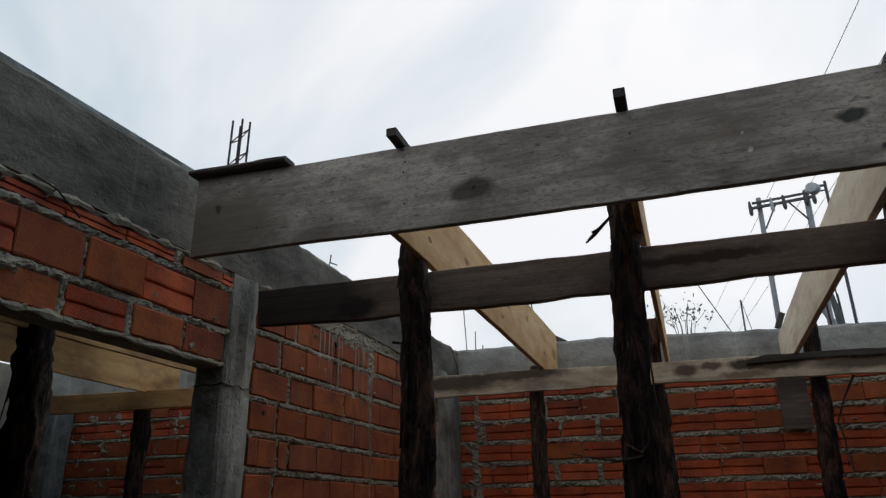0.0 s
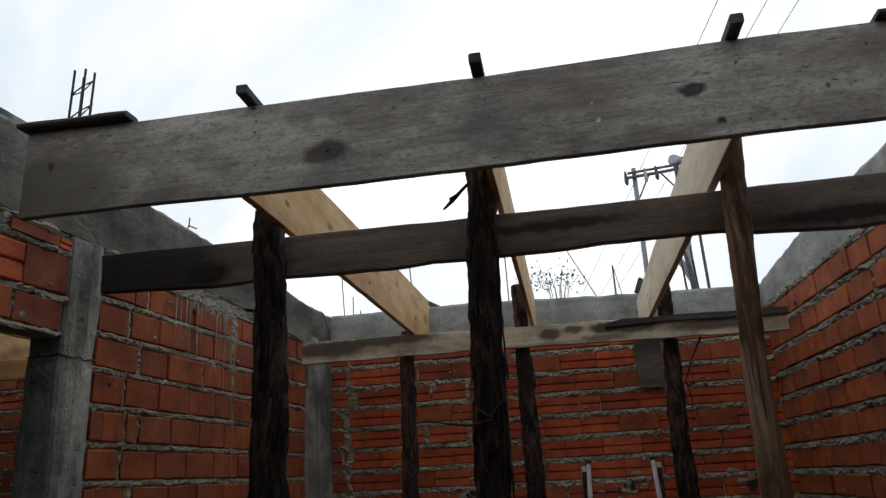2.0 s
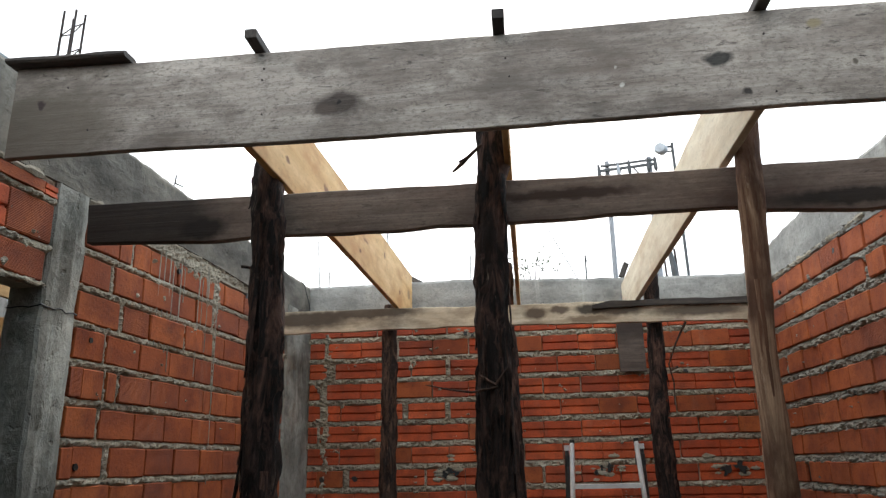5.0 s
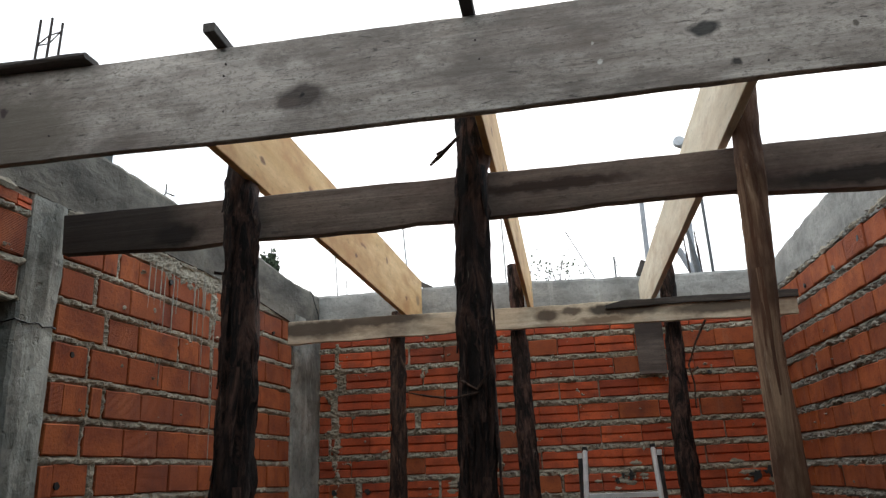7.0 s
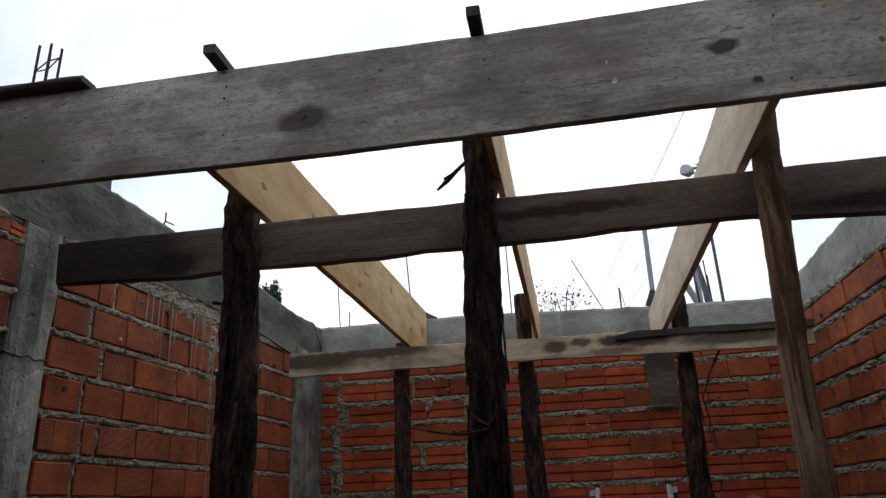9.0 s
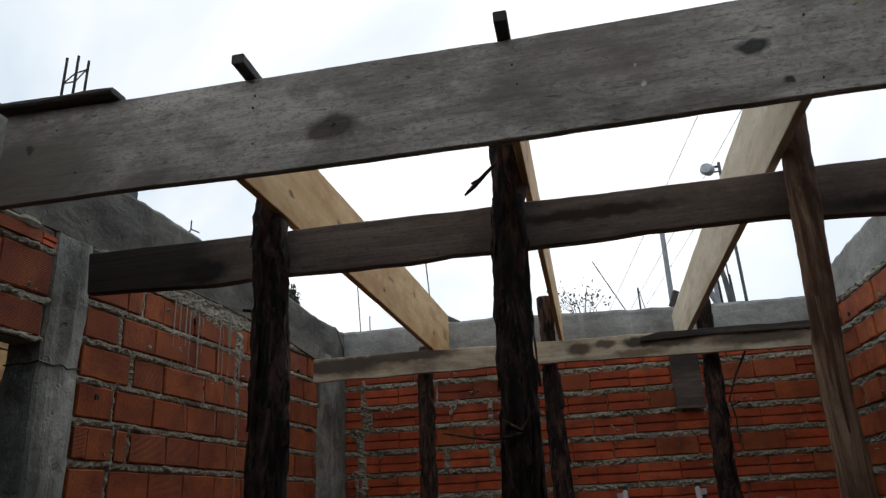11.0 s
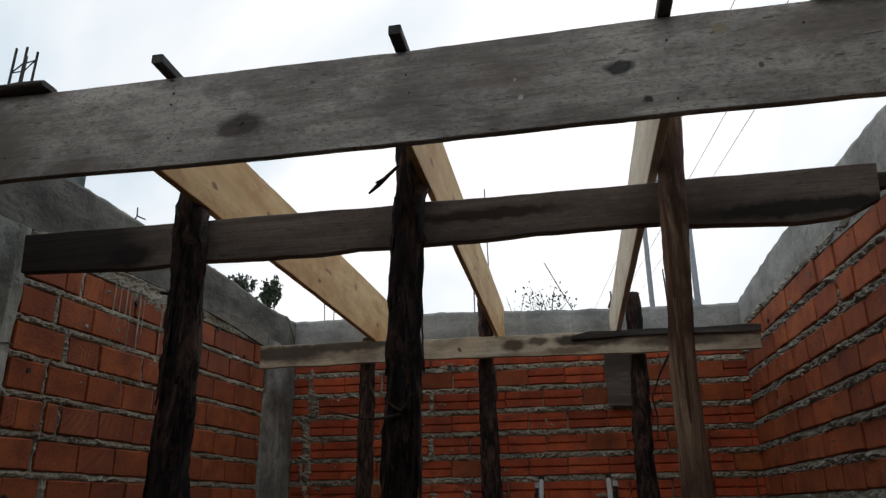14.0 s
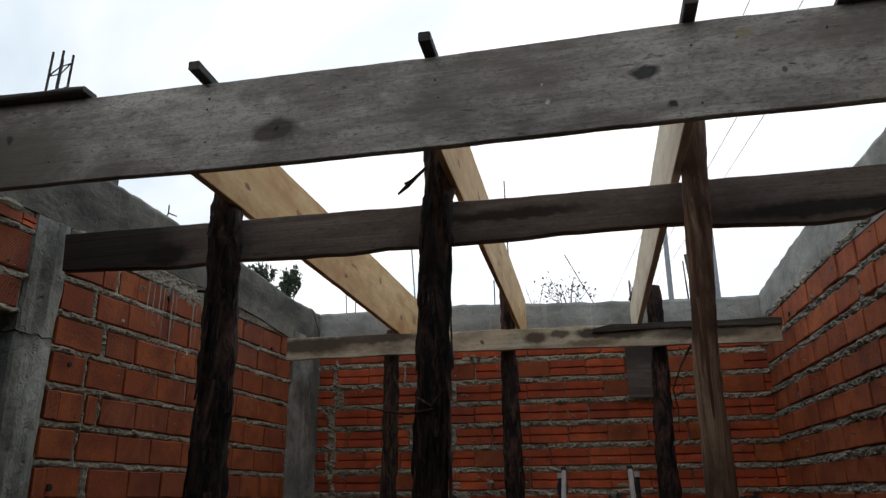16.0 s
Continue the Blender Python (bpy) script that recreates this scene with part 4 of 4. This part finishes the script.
def rebar_cage(x, y, z0, z1, w, lean, label, bars=4, ties=4, r=0.006):
    ob = thing("rebar_cage", label, "rebar", pose(x, y, z0))
    rng = random.Random(int(1000 * x))
    h = z1 - z0
    corners = [(-w / 2, -w / 2), (w / 2, -w / 2), (w / 2, w / 2), (-w / 2, w / 2)][:bars]
    for k, (u, v) in enumerate(corners):
        part("bar", tube([(u, v, -0.3), (u + 0.4 * lean * h, v, 0.5 * h), (u + lean * h, v, h * rng.uniform(0.88, 1.04))], r, 6), STEEL, ob)
    for k in range(ties):
        z = h * (0.06 + 0.66 * k / max(1, ties - 1))
        o = lean * z
        ringed = [(corners[c % 4][0] + o + rng.uniform(-0.01, 0.01), corners[c % 4][1], z + (0.0, 0.04, 0.10, 0.05, 0.0)[c]) for c in range(5)]
        part("stirrup", tube(ringed, 0.6 * r, 5), STEEL, ob)
    return ob


rebar_cage(-1.985, 2.70, 3.10, 3.70, 0.062, 0.015, "rusty rebar cage rising from the concrete column")
rebar_cage(1.17, 7.0, 0.24, 3.85, 0.10, -0.02, "far rusty rebar cage behind the wall")
rebar_cage(-2.55, 8.0, 0.24, 3.75, 0.09, 0.0, "far thin rebar cage behind the wall")

# ---- beyond the walls ----


def pole(x, y, z1, r, label, lean=0.0):
    return solid("utility_pole", tube([(x - lean * z1, y, -0.05), (x - lean * z1 * 0.5, y, z1 * 0.5), (x, y, z1)], [r * 1.25, r * 1.1, r], 12), GREY_POLE, label, "pole", group="utility poles", smooth=True)


pole(1.65, 26.4, 12.48, 0.085, "slim grey concrete pole carrying a steel crossarm", 0.01)
pole(3.19, 26.4, 12.50, 0.10, "slim grey concrete pole beside the first one", 0.01)
arm = thing("crossarm", "steel crossarm with insulators between the poles", "crossarm", pose(1.30, 26.26, 12.0, 0, -2.5, 0))
part("beam", box(0, 2.16, -0.04, 0.04, 0.03, 0.12), DULL_METAL, arm)
part("upper_beam", box(0.12, 2.16, -0.04, 0.04, 0.22, 0.29), DULL_METAL, arm)
for x in (0.04, 0.75, 1.15, 1.85, 2.10):
    part("insulator", tube([(x, 0, -0.2), (x, 0, -0.09), (x, 0, 0.15), (x, 0, 0.35)], [0.04, 0.075, 0.06, 0.035], 10), PALE_DRUM if x == 0.75 else DULL_METAL, arm)
for a, b in ((0.40, 0.85), (1.82, 1.30)):
    part("strut", tube([(a, 0.09, -0.74), (b, 0.0, 0.03)], 0.03, 6), DULL_METAL, arm)
solid("timber_brace", tube([(2.66, 26.1, 8.9), (2.8, 26.1, 8.58), (3.15, 26.1, 7.7), (3.5, 26.1, -0.06)], 0.11, 8), GREY_POLE, "slanting grey brace at the foot of the poles", "brace")
# a mast with an antenna close behind the wall
drum = thing("antenna_drum", "pale round antenna drum on a bracket", "antenna", pose(1.155, 6.99, 4.53))
part("shell", tube([(-0.04, -0.05, 0), (-0.036, -0.024, 0), (0.0, 0.024, 0), (0.008, 0.04, 0)], [0.046, 0.057, 0.054, 0.034], 18), PALE_DRUM, drum)
part("bracket", tube([(0.0, 0.03, 0.03), (0.10, 0.03, 0.03)], 0.012, 6), DULL_METAL, drum)
part("stay", tube([(0.0, 0.03, -0.02), (0.10, 0.03, -0.02)], 0.008, 6), DULL_METAL, drum)
part("mast", tube([(0.10, 0.03, -4.59), (0.10, 0.03, -1.2), (0.09, 0.03, 0.07)], 0.014, 8), DULL_METAL, drum, "thin dark mast")
solid("cable_bundle", tube([(1.06, 6.8, 3.62), (1.10, 6.8, 3.3), (1.15, 6.8, 2.36), (1.2, 6.8, -0.06)], [0.012, 0.028, 0.03, 0.03], 8), DULL_METAL, "dark bundle of cables beside the mast", "cable bundle")
for k, pts in enumerate((((0.01, 6.6, 3.66), (0.27, 6.6, 3.12), (1.8, 6.6, -0.06)), ((0.42, 14.6, 5.62), (0.42, 14.6, -0.06)), ((0.43, 14.6, 5.59), (0.6, 14.6, 4.68), (0.9, 14.6, -0.06)), ((-2.76, 8.0, 4.2), (-2.5, 8.0, -0.06)), ((-1.93, 8.0, 4.5), (-1.6, 8.0, -0.06)), ((-0.94, 8.0, 3.9), (-0.92, 8.0, -0.06)),
                         ((-0.78, 8.0, 5.1), (-0.7, 8.0, -0.06)))):
    solid("guy_wire", tube(pts, (0.0045, 0.018, 0.007, 0.006, 0.007, 0.007, 0.007)[k], 5), DULL_METAL, "thin dark wire rising behind the wall", "wire", group="guy wires")
pole(-3.2, 60.0, 10.3, 0.12, "far concrete pole at the end of the overhead lines")
pole(12.6, -30.0, 10.3, 0.12, "concrete pole behind the house carrying the overhead lines")
for x, z in ((2.70, 9.95), (3.67, 9.95), (4.24, 9.88)):
    solid("power_line", tube([(x - 0.18 * (y - 14), y, z + 0.00012 * (y - 15) ** 2) for y in range(60, -31, -6)], 0.007, 5), DULL_METAL, "thin overhead power line against the sky", "power line", group="power lines")


def leafy(name, label, x, y, z0, stems, seed, leaf, count, spread, high):
    """A small tree: a trunk, twigs, and many single leaves on their tips."""
    rng = random.Random(seed)
    ob = thing(name, label, "tree", pose(x, y, 0))
    part("trunk", tube([(0, 0, -0.05), (0.03, 0, z0 * 0.5), (0, 0, z0)], [0.04, 0.025, 0.008], 8, 0.1), TWIG, ob)
    twigs, verts, faces = [], [], []
    for k in range(stems):
        a = rng.uniform(-1, 1)
        tip = Vector((a * spread, rng.uniform(-0.3, 0.3) * spread, z0 + high * rng.uniform(0.45, 1.0)))
        mid = Vector((tip.x * 0.45, tip.y * 0.5, z0 + (tip.z - z0) * 0.5))
        twigs.append(tube([(0, 0, z0 * 0.85), mid, tip], [0.007, 0.005, 0.003], 5))
        for _ in range(count):
            f = rng.uniform(0.45, 1.05)
            p = mid.lerp(tip, f) + Vector((rng.gauss(0, 0.05), rng.gauss(0, 0.05), rng.gauss(0, 0.05))) * (1 + spread)
            q = Euler((rng.uniform(0, 6.3), rng.uniform(0, 6.3), rng.uniform(0, 6.3))).to_matrix()
            s = leaf * rng.uniform(0.6, 1.3)
            n = len(verts)
            verts += [p + q @ Vector(v) * s for v in ((0, 0, 0), (0.5, 0.28, 0.06), (1, 0, 0), (0.5, -0.28, 0.06))]
            faces += [(n, n + 1, n + 2, n + 3)]
    part("branches", joined(*twigs), TWIG, ob)
    tagged(part("crown", (verts, faces), LEAF, ob), kind="stuff")
    return ob


leafy("tree", "sparse small tree with few dull leaves behind the wall", -0.42, 11.0, 4.15, 14, 5, 0.055, 9, 0.36, 0.66)
leafy("tree", "thin leafless shoots behind the wall", -0.92, 11.0, 4.1, 5, 9, 0.04, 2, 0.16, 0.65)
leafy("tree", "dense dark shrubby tree behind the side wall", -10.8, 19.5, 7.45, 10, 12, 0.16, 60, 0.6, 1.0)
leafy("tree", "dense dark shrubby tree behind the side wall", -9.5, 19.5, 7.1, 9, 17, 0.15, 70, 0.36, 1.1)

# ---- the bricks of the walls ----
lay(wall_back, 3.47, back_beds, 2.75, 101, 0.86, 0.278, (0.268, 0.149, 0.262, 0.142, 0.268, 0.130, 0.258, 0.10), BACK_FILLS, low=0.7, x_from=0.02, joint=0.040)
lay(wall_left, 2.24, left_beds, 2.70, 202, 0.0, 0.262, (0.253, 0.204, 0.288, 0.231, 0.087, 0.238, 0.089, 0.106), LEFT_FILLS, low=0.7, x_from=0.015)
lay(wall_right, 3.58, right_beds, 2.755, 303, 0.0, 0.262, (0.010, 0.181, 0.226, 0.068, 0.120, 0.190, 0.120, 0.210), RIGHT_FILLS + ((7, 0.671, 0.06),), low=0.7, hair=0.006, joint=0.044)
lay(lintel, COL_Y0 - 0.3, lintel_beds, 2.762, 404, 0.45, 0.29, (0.22, 0.04, 0.27), LINTEL_FILLS, x_from=0.01)
lay(wall_other, 4.18, other_beds, 2.80, 505, 0.5, 0.27, (), (), low=1.3)
